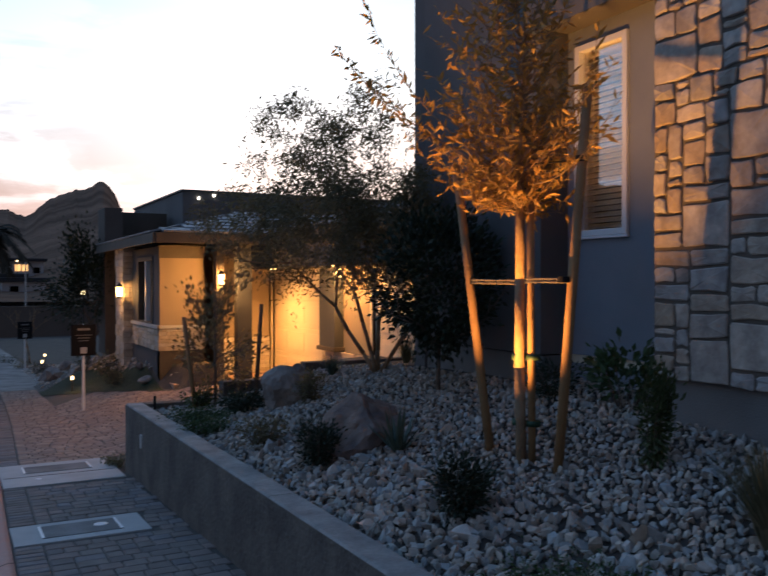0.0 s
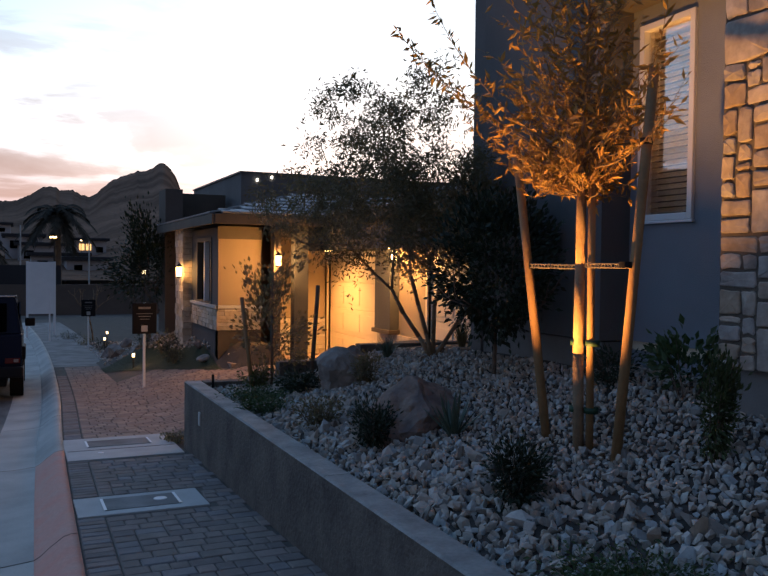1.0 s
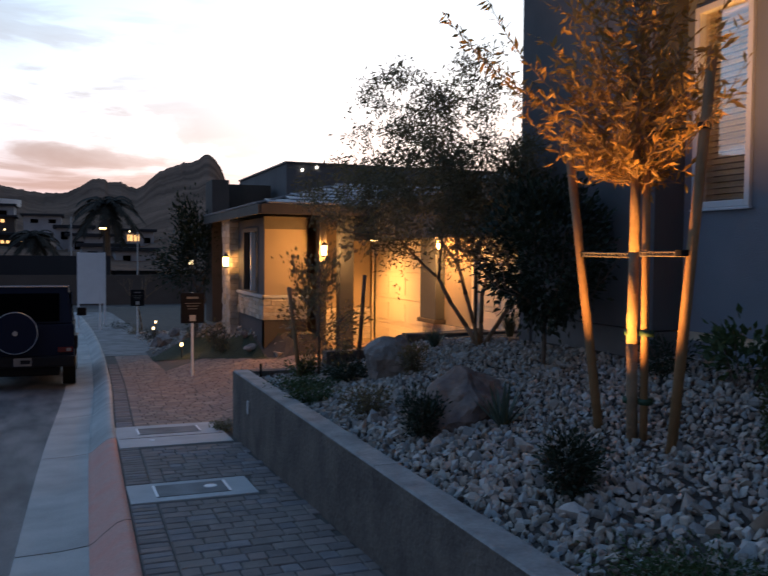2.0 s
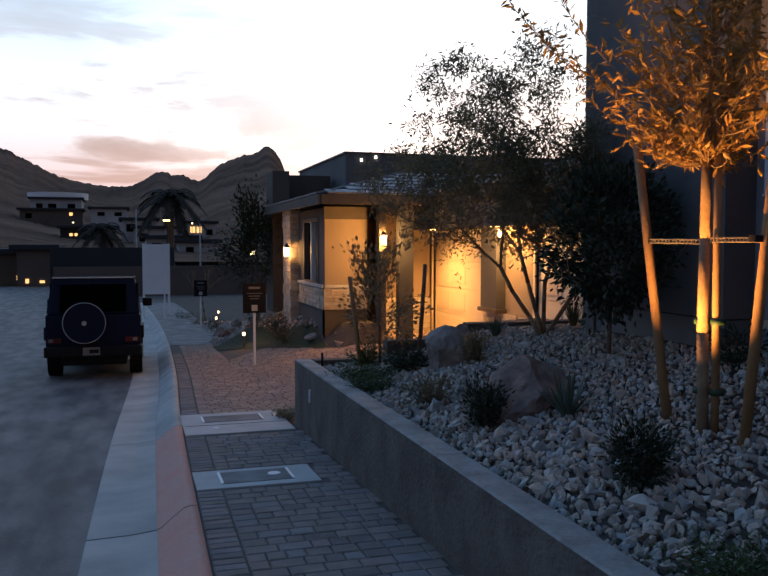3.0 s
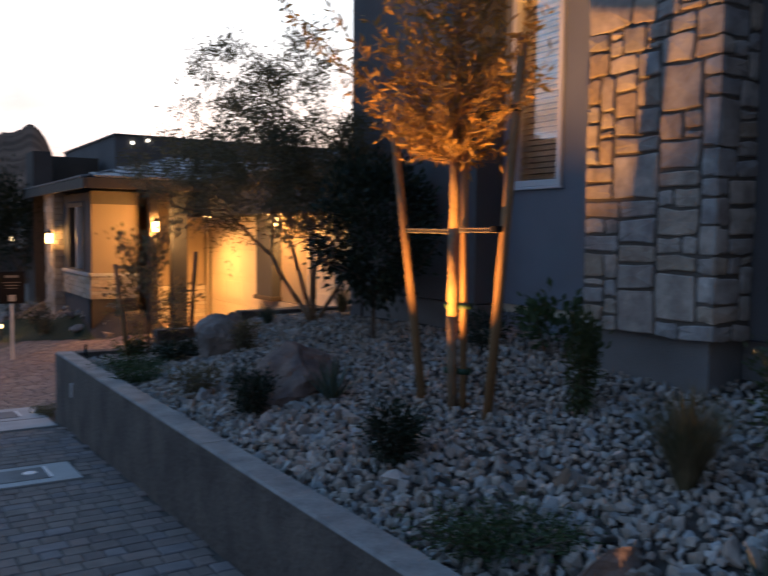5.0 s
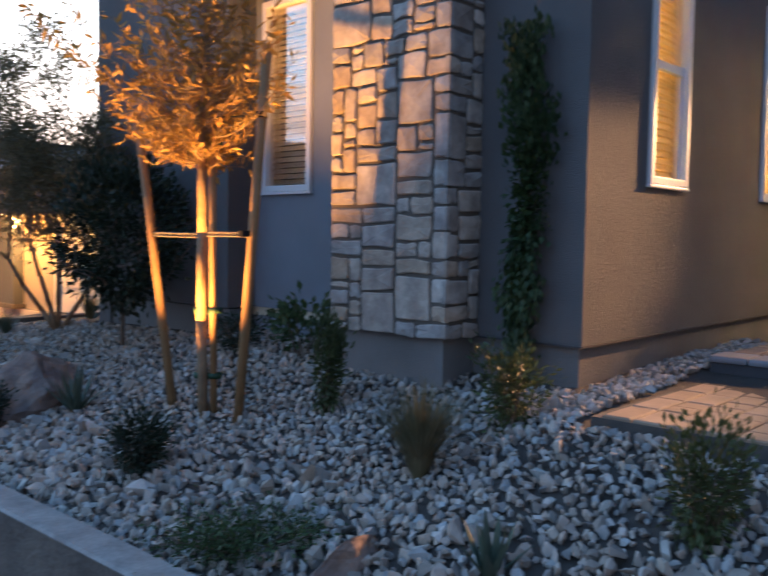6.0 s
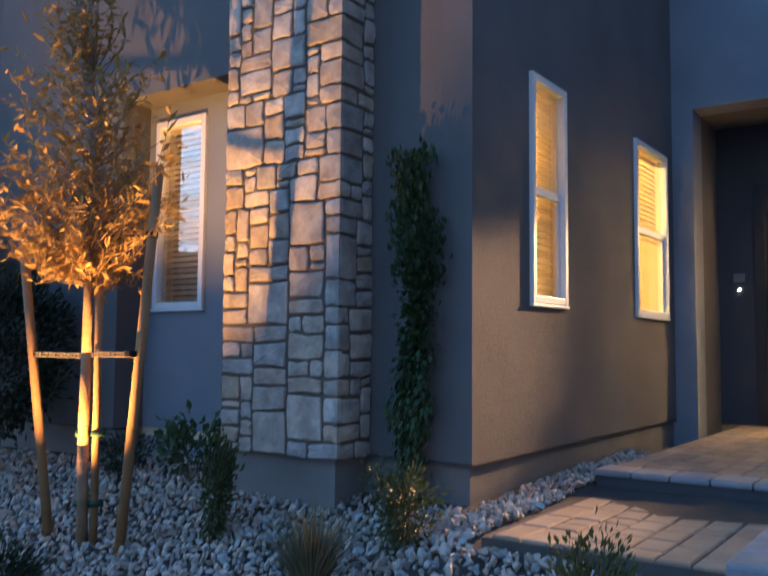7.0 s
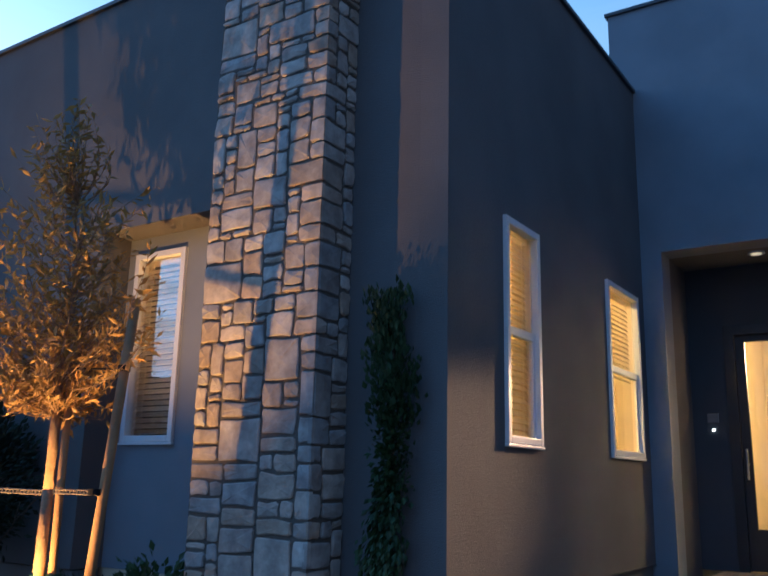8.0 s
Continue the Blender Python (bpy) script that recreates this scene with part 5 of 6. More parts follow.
for y0, y1 in ((14.62, 15.0),):
    part("pilaster", box(6.82, 6.998, y0, y1 + 0.28, 0.62, 2.02, 0.008), STUCCO_DARK, house, "dark stucco pilaster")
    part("pilaster_cap", box(6.78, 6.998, y0 - 0.05, y1 + 0.33, 0.55, 0.62, 0.008), FASCIA, house)
part("frieze", box(BX - 0.015, 5.24, BY - 0.02, BY - 0.003, 2.2, 2.44), FASCIA, house, "dark frieze band under the eave")
part("wainscot_cap", box(BX - 0.05, 5.26, BY - 0.06, BY - 0.003, 0.885, 0.945, 0.006), SLAB, house, "pale stone ledge")
part("wainscot_cap", box(BX - 0.06, BX - 0.001, BY - 0.06, 19.6, 0.885, 0.945, 0.006), SLAB, house, "pale stone ledge")
LEDGE = hued(mat("ledge_stone", (0.52, 0.47, 0.40), 0.85, 8.0, 0.3, 60.0, 0.6, each=0.2, depth=0.01), [(1, 0.9, 0.75), (0.9, 0.88, 0.86), (1, 0.97, 0.92), (0.85, 0.75, 0.62)], 0.7)
rng = np.random.default_rng(55)


def ledge(parent, axis_name, at, u0, u1, z0, z1, course=0.07, longest=0.3):
    """Courses of thin ledge stones on a wall face, each a piece."""
    z = z0
    while z < z1 - 0.02:
        h = min(course * rng.uniform(0.75, 1.2), z1 - z)
        u = u0
        while u < u1 - 0.02:
            w = min(rng.uniform(0.12, longest), u1 - u)
            d = rng.uniform(0.02, 0.045)
            b = box(at - d, at, u + 0.003, u + w - 0.003, z + 0.003, z + h - 0.003) if axis_name == "x" else box(u + 0.003, u + w - 0.003, at - d, at, z + 0.003, z + h - 0.003)
            part("ledge_stone", b, LEDGE, parent)
            u += w
        z += h


wains = part("wainscot", box(BX + 0.002, 5.23, BY - 0.004, BY + 0.1, 0.47, 0.885), MORTAR, house, "pale ledge stone wainscot")
ledge(wains, "y", BY - 0.004, BX - 0.03, 5.24, 0.47, 0.885)
ledge(wains, "x", BX - 0.001, BY, 19.55, 0.47, 0.885, 0.08, 0.4)
g_wains = part("wainscot", box(6.96, 6.999, 13.6, 15.45, -0.3, 0.55), MORTAR, house, "pale ledge stone wainscot by the garage")
ledge(g_wains, "x", 6.96, 13.62, 15.42, -0.28, 0.55, 0.09, 0.4)
g_wains2 = part("wainscot", box(5.9, 6.95, 18.25, 18.269, -0.3, 0.62), MORTAR, house, "pale ledge stone wainscot by the entry")
ledge(g_wains2, "y", 18.249, 5.9, 6.95, -0.28, 0.62, 0.09, 0.4)
stone_pier = part("stone_pier", box(4.25, 4.62, 19.72, 20.6, -0.6, 2.5), MORTAR, house, "rough stone corner pier")
ledge(stone_pier, "x", 4.25, 19.7, 20.6, -0.5, 2.48, 0.13, 0.36)
ledge(stone_pier, "y", 19.72, 4.22, 4.62, -0.5, 2.48, 0.13, 0.3)


def garage_door(y0, y1):
    d = part("garage_door", box(7.06, 7.10, y0, y1, -0.25, 1.92), DOOR_PAINT, house, "cream sectional garage door")
    h = 2.12 / 4
    for k in range(4):
        z = -0.2 + h * k
        part("door_panel", box(7.035, 7.062, y0 + 0.01, y1 - 0.01, z + 0.006, z + h - 0.006, 0.006), DOOR_PAINT, d)
        for q in range(3):
            w = (y1 - y0) / 3
            part("raised_panel", box(7.02, 7.036, y0 + w * q + 0.1, y0 + w * (q + 1) - 0.1, z + 0.09, z + h - 0.09, 0.006), DOOR_PAINT, d)
    for a, b in ((y0 - 0.07, y0), (y1, y1 + 0.07)):
        part("door_trim", box(6.975, 7.05, a, b, -0.3, 1.98, 0.006), DOOR_PAINT, d)
    part("door_trim", box(6.975, 7.05, y0 - 0.07, y1 + 0.07, 1.93, 2.0, 0.006), DOOR_PAINT, d)


garage_door(15.52, 18.16)
garage_door(10.9, 13.5)
win = part("window", box(BX + 0.09, BX + 0.11, 17.75, 19.05, 0.95, 2.2), DARK_GLASS, house, "dark street window")
for a, b, c, d in ((17.7, 17.78, 0.9, 2.25), (19.02, 19.1, 0.9, 2.25), (17.78, 19.02, 2.17, 2.25), (17.78, 19.02, 0.9, 0.98)):
    part("frame", box(BX - 0.02, BX + 0.12, a, b, c, d, 0.006), FASCIA, win)
part("mullion", box(BX - 0.01, BX + 0.1, 18.35, 18.41, 0.98, 2.17, 0.004), WHITE, win, "pale mullion")


def hip_roof(name, x0, x1, y0, y1, z, rise, label):
    """A low roof that rises from its street and side eaves, with lapped tiles on the two seen slopes."""
    bm = bmesh.new()
    d = min(2.4, (x1 - x0) / 2)
    v = [bm.verts.new(p) for p in ((x0, y0, z), (x1, y0, z), (x1, y1, z), (x0, y1, z), (x0 + d, y0 + d, z + rise), (x1, y0 + d, z + rise), (x1, y1, z + rise), (x0 + d, y1, z + rise))]
    for f in ((0, 1, 5, 4), (0, 4, 7, 3), (4, 5, 6, 7), (0, 3, 2, 1)):
        bm.faces.new([v[k] for k in f])
    roof = part(name, bm, FAR_DARK, house, label)
    part("fascia", box(x0 - 0.02, x0 + 0.03, y0, y1, z - 0.16, z + 0.02, 0.006), FASCIA, roof)
    part("fascia", box(x0 + 0.031, x1, y0 - 0.02, y0 + 0.03, z - 0.16, z + 0.02, 0.006), FASCIA, roof)
    part("soffit", box(x0 + 0.031, x1, y0 + 0.031, y1, z - 0.03, z - 0.004), FASCIA, roof)
    sl = math.atan2(rise, d)
    tile = bpy.data.meshes.new("tile")
    t = solid(bmesh.new(), -0.148, 0.148, -0.19, 0.19, -0.018, 0.018, 0.007)
    t.to_mesh(tile)
    t.free()
    tile.materials.append(TILE)
    rows = int(d / math.cos(sl) / 0.33)
    for r in range(rows):
        run = (r + 0.5) * 0.33
        off, zz = run * math.cos(sl), z + run * math.sin(sl) + 0.04
        x = x0 + off + 0.15 + (0.15 if r % 2 else 0)
        while x < x1 and x < x0 + 4.5:
            piece("tile", tile, roof, Matrix.Translation((x, y0 + off, zz)) @ Matrix.Rotation(sl - 0.06, 4, "X"))
            x += 0.3
        y = y0 + off + 0.15 + (0.15 if r % 2 else 0)
        while y < y1:
            piece("tile", tile, roof, Matrix.Translation((x0 + off, y, zz)) @ Matrix.Rotation(-sl + 0.06, 4, "Y") @ Matrix.Rotation(-math.pi / 2, 4, "Z"))
            y += 0.3
    return roof


hip_roof("roof", 4.1, 9.2, 16.2, 22.4, 2.60, 0.62, "low grey tile roof over the bay")
hip_roof("roof", 6.35, 11.0, 10.2, 17.6, 2.66, 0.62, "low grey tile roof over the garage")
part("upper_wall", box(6.06, 12.5, 22.0, 28.0, 2.4, 4.0), STUCCO, house, "grey stucco upper volume")
part("parapet_cap", box(6.02, 12.5, 21.96, 28.0, 4.0, 4.04), METAL, house)
for x, z in ((6.46, 3.84), (6.84, 3.92)):
    part("clerestory", box(x - 0.022, x + 0.022, 21.95, 21.999, z - 0.035, z + 0.035), LIT_COOL, house, "tiny lit clerestory pane")
part("chimney", box(4.7, 5.9, 23.0, 24.0, 0.0, 3.5), FASCIA, house, "dark stucco chimney block")
part("chimney", box(4.28, 4.7, 22.4, 23.4, 0.0, 3.55), FAR_WALL, house, "stone-faced chimney")


def lantern(name, label, place, s=1.0, material=None):
    ob = thing(name, label, "lantern", "wall lanterns", place)
    part("glass", bar((0, 0, -0.1 * s), (0, 0, 0.1 * s), 0.055 * s, 0.065 * s, 8), material or LAMP_GLASS, ob, "glowing glass")
    part("cap", bar((0, 0, 0.1 * s), (0, 0, 0.17 * s), 0.085 * s, 0.02 * s, 8), BRONZE, ob)
    part("base", bar((0, 0, -0.13 * s), (0, 0, -0.1 * s), 0.05 * s, 0.06 * s, 8), BRONZE, ob)
    part("bracket", bar((0, 0.0, 0.17 * s), (0.02, 0.2 * s, 0.2 * s), 0.012 * s, None, 8), BRONZE, ob)
    return ob


for ob in (lantern("wall_lantern", "glowing bronze lantern on the entry column", (5.33, 16.30, 1.80), 0.9), lantern("wall_lantern", "glowing bronze lantern on the stone pier", (4.12, 19.6, 1.55)), lantern("wall_lantern", "glowing lantern beside the second garage", (6.7, 14.2, 1.9), 0.7)):
    for c in ob.children:
        if c.name.startswith("glass"):
            c.visible_shadow = False
ml = thing("soffit_light", "round glowing soffit light over the garage door", "lamp", "", (6.6, 17.1, 2.03))
part("lens", bar((0, 0, -0.03), (0, 0, 0.03), 0.07, 0.08, 14), LAMP_GLASS, ml, "glowing lens").visible_shadow = False

# front yard of the neighbour
def lawn_x(y):
    return max(2.76, 4.4 - (y - 16.4) / 3.0)


lawn = strip([[(x, y, yard_z(x, y) + 0.035 + 0.01 * noise.noise((x * 2, y * 2, 0))) for x in np.linspace(lawn_x(y), min(4.36, lawn_x(y) + 0.45 + 0.12 * (y - 16.6)), 9)] for y in np.arange(16.5, 22.3, 0.3)])
stuff(finish("lawn", lawn, LAWN), "small dark green lawn by the walkway", "lawn")


rng = np.random.default_rng(91)
for k, (x, y, s) in enumerate(((3.3, 23.6, 0.30), (3.75, 23.0, 0.36), (3.2, 25.2, 0.28), (4.1, 22.0, 0.24), (4.4, 24.5, 0.4), (3.6, 26.5, 0.3), (4.0, 28.0, 0.35), (4.15, 20.8, 0.16), (4.3, 18.3, 0.13), (4.25, 17.6, 0.15))):
    rock("boulder", "grey boulder in the neighbour's planting bed", (x, y, yard_z(x, y) + 0.06), s * 1.1, s * 0.9, s * 0.85, BOULDER_PALE if k % 2 else BOULDER, 100 + k, 40 * k)
yard_spots = []
for _ in range(1500):
    x, y = rng.uniform(2.9, 4.6), rng.uniform(16.9, 30.0)
    if y < 22.3 and x < lawn_x(y) + 0.3 + 0.14 * (y - 16.6):
        continue
    q = rng.uniform(0.03, 0.075)
    yard_spots.append((forms[int(rng.integers(14))], pose(x, y, yard_z(x, y) + q * 0.3, rng.uniform(0, 360), rng.uniform(0, 360), rng.uniform(0, 360)) @ Matrix.Diagonal((q * 1.2, q, q * 0.7, 1))))
yard_rock = thing("yard_gravel", "pale crushed rock over the neighbour's bed", "gravel")
yard_rock["kind"] = "stuff"
joined("rocks", yard_spots, GRAVEL, yard_rock, "pale crushed rock in the neighbour's bed")
for x, y, h, w, m in ((3.95, 18.9, 0.42, 0.5, LEAF_OLIVE), (4.0, 19.5, 0.5, 0.5, LEAF_DARK), (3.9, 20.2, 0.55, 0.5, LEAF_OLIVE), (3.7, 21.3, 0.4, 0.5, LEAF_DARK), (3.9, 24.0, 0.5, 0.6, LEAF_OLIVE), (3.3, 27.5, 0.4, 0.6, LEAF_DARK), (4.6, 26.0, 0.6, 0.7, LEAF_DARK), (2.9, 29.5, 0.3, 0.6, LEAF_OLIVE), (2.6, 31.5, 0.3, 0.7, LEAF_DARK)):
    shrub("shrub", "dark green shrub in the neighbour's planting bed", (x, y, yard_z(x, y)), h, w, m, 420, 0.05, rng, "neighbour's shrubs", stems=12)
yard_tree = thing("yard_tree", "thin dark leafy tree by the neighbour's pier", "tree", "", (4.02, 23.2, -0.5))
bm, tips = bmesh.new(), []
tube(bm, (0, 0, -0.2), (0, 0, 1.4), 0.05, 0.035, 8)
for k in range(8):
    limbs(bm, (0, 0, 0.7 + 0.16 * k), (math.cos(2.4 * k), math.sin(2.4 * k), 1.0), 0.72, 0.02, 2, tips, rng, 0.5, 0.25, 2)
part("trunk", bm, BARK_DARK, yard_tree, "", True)
leaves("crown", yard_tree, LEAF_DARK, [p + Vector(rng.normal(size=3)) * 0.16 for p in tips for _ in range(16)], 0.2, 0.10, rng, out=(0, 0, 2), width=0.45)
bare = thing("bare_tree", "small bare-branched pale tree in a far yard", "tree", "", (3.3, 31.0, -0.9))
bm, tips = bmesh.new(), []
limbs(bm, (0, 0, 0), (0, 0, 1), 0.8, 0.03, 3, tips, rng, 0.5, 0.25, 3)
part("trunk", bm, BARK, bare, "", True)


def yard_sign(place, w, h, top, label):
    ob = thing("yard_sign", label, "sign", "yard signs", place)
    part("post", box(-0.022, 0.022, -0.022, 0.022, -0.1, top, 0.004), WHITE, ob, "slim white post")
    b = part("board", box(-w / 2, w / 2, -0.045, -0.024, top - h, top, 0.006), BLACK, ob, "black sign board")
    for z, ww, t in ((top - 0.11, w * 0.5, 0.04), (top - 0.2, w * 0.66, 0.012), (top - 0.25, w * 0.5, 0.012), (top - 0.30, w * 0.4, 0.012)):
        part("text_bar", box(-ww / 2, ww / 2, -0.0485, -0.0455, z, z + t), CONCRETE, b, "pale printed line")
    part("printed_square", box(-0.055, 0.055, -0.0485, -0.0455, top - h + 0.04, top - h + 0.15), SLAB, b, "pale printed square")
    return ob


yard_sign((3.07, 17.2, -0.62), 0.43, 0.56, 1.62, "black yard sign on a slim white post")
yard_sign((3.0, 29.0, -0.9), 0.42, 0.52, 1.45, "black yard sign on a slim white post, further off")
board = thing("white_board", "large blank white sign board on two posts", "sign", "", (1.75, 33.5, -0.9))
part("panel", box(-0.47, 0.47, -0.02, 0.02, 0.75, 2.6, 0.006), WHITE, board)
for x in (-0.45, 0.45):
    part("post", box(x - 0.04, x + 0.04, 0.021, 0.09, -0.1, 2.62), WHITE, board)
tagged(finish("marker_post", box(1.92, 1.97, 30.9, 30.95, -1.0, 0.75, 0.006), WHITE), "slim white marker post by the kerb", "post")


def path_light(place, h):
    ob = thing("path_light", "low bronze path light glowing warm", "lamp", "path lights", place)
    part("stem", bar((0, 0, -0.05), (0, 0, h), 0.014, None, 8), BRONZE, ob)
    part("lens", bar((0, 0, h), (0, 0, h + 0.08), 0.03, None, 10), LAMP_SMALL, ob, "glowing lens").visible_shadow = False
    part("hat", bar((0, 0, h + 0.08), (0, 0, h + 0.10), 0.06, 0.02, 12), BRONZE, ob)


path_light((3.27, 20.3, yard_z(3.27, 20.3)), 0.28)
path_light((3.62, 29.6, -0.88), 0.3)
path_light((3.3, 27.0, -0.85), 0.3)
tagged(finish("marker_stub", bar((2.99, 11.05, 0.25), (2.99, 11.05, 0.47), 0.016, 0.014, 8), BLACK), "small black stub at the wall's corner", "post")
structure(finish("entry_step", box(4.5, 5.25, 16.45, 17.1, -0.3, -0.08, 0.012), STEP_PAVER), "grey stone step by the neighbour's entry", "step")

# ---- parked off-roader ----
car = thing("parked_car", "boxy dark blue off-road vehicle parked at the kerb", "car", "", (0.17, 18.22, -0.83))
car.rotation_euler = (radians(-2.2), 0, radians(-1.0))


def hull(rows, bevel=0.0):
    """A closed loft through rectangles (y, half width, z0, z1)."""
    bm = bmesh.new()
    rings = [[bm.verts.new(p) for p in ((-w, y, a), (w, y, a), (w, y, b), (-w, y, b))] for y, w, a, b in rows]
    for r, s in zip(rings, rings[1:]):
        for k in range(4):
            bm.faces.new([r[k], r[(k + 1) % 4], s[(k + 1) % 4], s[k]])
    bm.faces.new(rings[0])
    bm.faces.new(rings[-1])
    bmesh.ops.recalc_face_normals(bm, faces=bm.faces)
    if bevel:
        bmesh.ops.bevel(bm, geom=bm.edges[:], offset=bevel, segments=3, affect="EDGES", profile=0.6)
    return bm


part("body", hull([(0.12, 0.86, 0.5, 1.22), (2.9, 0.86, 0.5, 1.22), (4.3, 0.85, 0.5, 1.16)], 0.04), PAINT, car)
bm = bmesh.new()
lo, hi = [(-0.85, 0.12), (0.85, 0.12), (0.85, 2.95), (-0.85, 2.95)], [(-0.74, 0.24), (0.74, 0.24), (0.74, 2.55), (-0.74, 2.55)]
va = [bm.verts.new((x, y, 1.2)) for x, y in lo]
vb = [bm.verts.new((x, y, 1.92)) for x, y in hi]
for k in range(4):
    bm.faces.new([va[k], va[(k + 1) % 4], vb[(k + 1) % 4], vb[k]])
bm.faces.new(vb)
bm.faces.new(va)
bmesh.ops.recalc_face_normals(bm, faces=bm.faces)
bmesh.ops.bevel(bm, geom=bm.edges[:], offset=0.035, segments=3, affect="EDGES")
part("cabin", bm, PAINT, car)
part("roof", box(-0.75, 0.75, 0.26, 2.5, 1.90, 1.94, 0.015), PAINT, car)
# sky reflection along the roof's rear edge, painted as a pale strip
part("roof_edge", box(-0.74, 0.74, 0.205, 0.235, 1.905, 1.93, 0.008), SLAB, car, "pale strip painted as a sky reflection on the roof edge")
m_tail = pose(0, 0.165, 1.52, -8.7)
part("rear_window", solid(bmesh.new(), -0.6, 0.6, -0.03, 0.0, -0.26, 0.27, 0.01, m_tail), DARK_GLASS, car, "dark rear window")
for sx in (-1, 1):
    part("side_window", box(sx * 0.80 - 0.012, sx * 0.80 + 0.012, 0.5, 2.3, 1.35, 1.8, 0.004), DARK_GLASS, car)
    part("fender_flare", box(sx * 0.87 - 0.05, sx * 0.87 + 0.05, 0.35, 1.4, 0.72, 0.98, 0.03), BLACK, car)
    part("mirror", box(sx * 0.99 - 0.1, sx * 0.99 + 0.1, 2.55, 2.65, 1.28, 1.46, 0.03), BLACK, car)
    part("tail_lamp", box(sx * 0.70 - 0.13, sx * 0.70 + 0.13, 0.07, 0.13, 0.68, 0.78, 0.008), TAIL, car, "red tail lamp")
    part("reversing_lamp", box(sx * 0.76 - 0.04, sx * 0.76 + 0.04, 0.062, 0.072, 0.70, 0.76, 0.004), CONCRETE, car, "pale reversing lamp")
    for y in (0.88, 3.7):
        w = part("wheel", bar((sx * 0.64, y, 0.37), (sx * 0.88, y, 0.37), 0.37, None, 32), RUBBER, car, "black tyre")
        part("rim", bar((sx * 0.87, y, 0.37), (sx * 0.885, y, 0.37), 0.23, 0.21, 24), CHROME, w)
part("bumper", box(-0.88, 0.88, -0.03, 0.16, 0.42, 0.62, 0.03), BLACK, car)
part("plate_recess", box(-0.22, 0.16, -0.045, -0.028, 0.42, 0.62, 0.006), BLACK, car)
plate = part("number_plate", box(-0.185, 0.12, -0.056, -0.046, 0.45, 0.60, 0.004), CONCRETE, car, "pale number plate")
part("plate_bar", box(-0.07, 0.10, -0.060, -0.0565, 0.49, 0.56), BLACK, plate)
spare = part("spare_wheel_cover", bar((-0.15, -0.14, 1.065), (-0.15, 0.10, 1.065), 0.375, 0.375, 40), PAINT, car, "round spare wheel cover")
bm = bmesh.new()
for k in range(40):
    a, b = 2 * math.pi * k / 40, 2 * math.pi * (k + 1) / 40
    tube(bm, (-0.15 + 0.38 * math.cos(a), -0.135, 1.065 + 0.38 * math.sin(a)), (-0.15 + 0.38 * math.cos(b), -0.135, 1.065 + 0.38 * math.sin(b)), 0.009, None, 6)
part("chrome_ring", bm, CHROME, spare, "bright chrome ring", True)
part("badge", bar((-0.15, -0.15, 1.06), (-0.15, -0.141, 1.06), 0.045, None, 16), CHROME, spare, "plain round badge")
part("underbody", box(-0.6, 0.6, 0.2, 4.1, 0.24, 0.52, 0.03), BLACK, car)
part("front_bumper", box(-0.88, 0.88, 4.28, 4.45, 0.45, 0.72, 0.03), BLACK, car)

# ---- distance: block wall, far houses, palms, hills ----
structure(finish("block_wall", box(-3.2, 30.0, 50.0, 50.3, -1.2, 0.45), FAR_WALL), "long brown block wall across the street's end", "wall")
structure(finish("screen_fence", box(-3.4, 3.2, 50.4, 50.5, -1.2, 1.5), FAR_DARK), "dark screened fence round the building site", "fence")


def ridge(az):
    """How high the skyline stands, in degrees, at an azimuth in degrees from the street's line."""
    def bump(c, h, w):
        return h * math.exp(-((az - c) / w) ** 2)
    left = 2.9 / (1 + math.exp((az + 6.0) * 0.75))
    knoll = bump(1.9, 1.05, 1.25) + bump(3.5, 0.55, 0.8)
    mesa = 1.75 / (1 + math.exp(-(az - 5.0) * 2.4)) / (1 + math.exp((az - 10.15) * 5.5))
    e = 3.62 + left + knoll + mesa + bump(7.6, 0.45, 1.3) + bump(9.0, 0.9, 0.75) + bump(13, 0.9, 2.0) + bump(40, 1.5, 20)
    return e + 0.09 * noise.noise((az * 1.7, 0, 3)) + 0.1 * noise.noise((az * 4.0, 0, 7)) + 0.05 * noise.noise((az * 11.0, 0, 1))


rows_h = []
for r in (70, 90, 120, 160, 210, 270, 340, 420, 500, 560):
    row = []
    f = (r - 70) / 430
    for az in np.arange(-60, 60, 0.1):
        e = min(1.0, f) ** 0.45 * ridge(az) - 1.2 * (1 - min(1, f))
        if r > 500:
            e -= 1.0
        z = 1.7 + r * math.tan(radians(e)) + 0.008 * r * noise.noise((az * 0.5, r * 0.02, 5)) * (0.3 < f < 0.95)
        row.append((0.9 + r * math.sin(radians(az)), 1.6 + r * math.cos(radians(az)), z))
    rows_h.append(row)
structure(finish("mountain", strip(rows_h), HILL, True), "dark rocky desert mountain ridge at dusk", "mountain")


def far_spot(az, r):
    return 0.9 + r * math.sin(radians(az)), 1.6 + r * math.cos(radians(az))


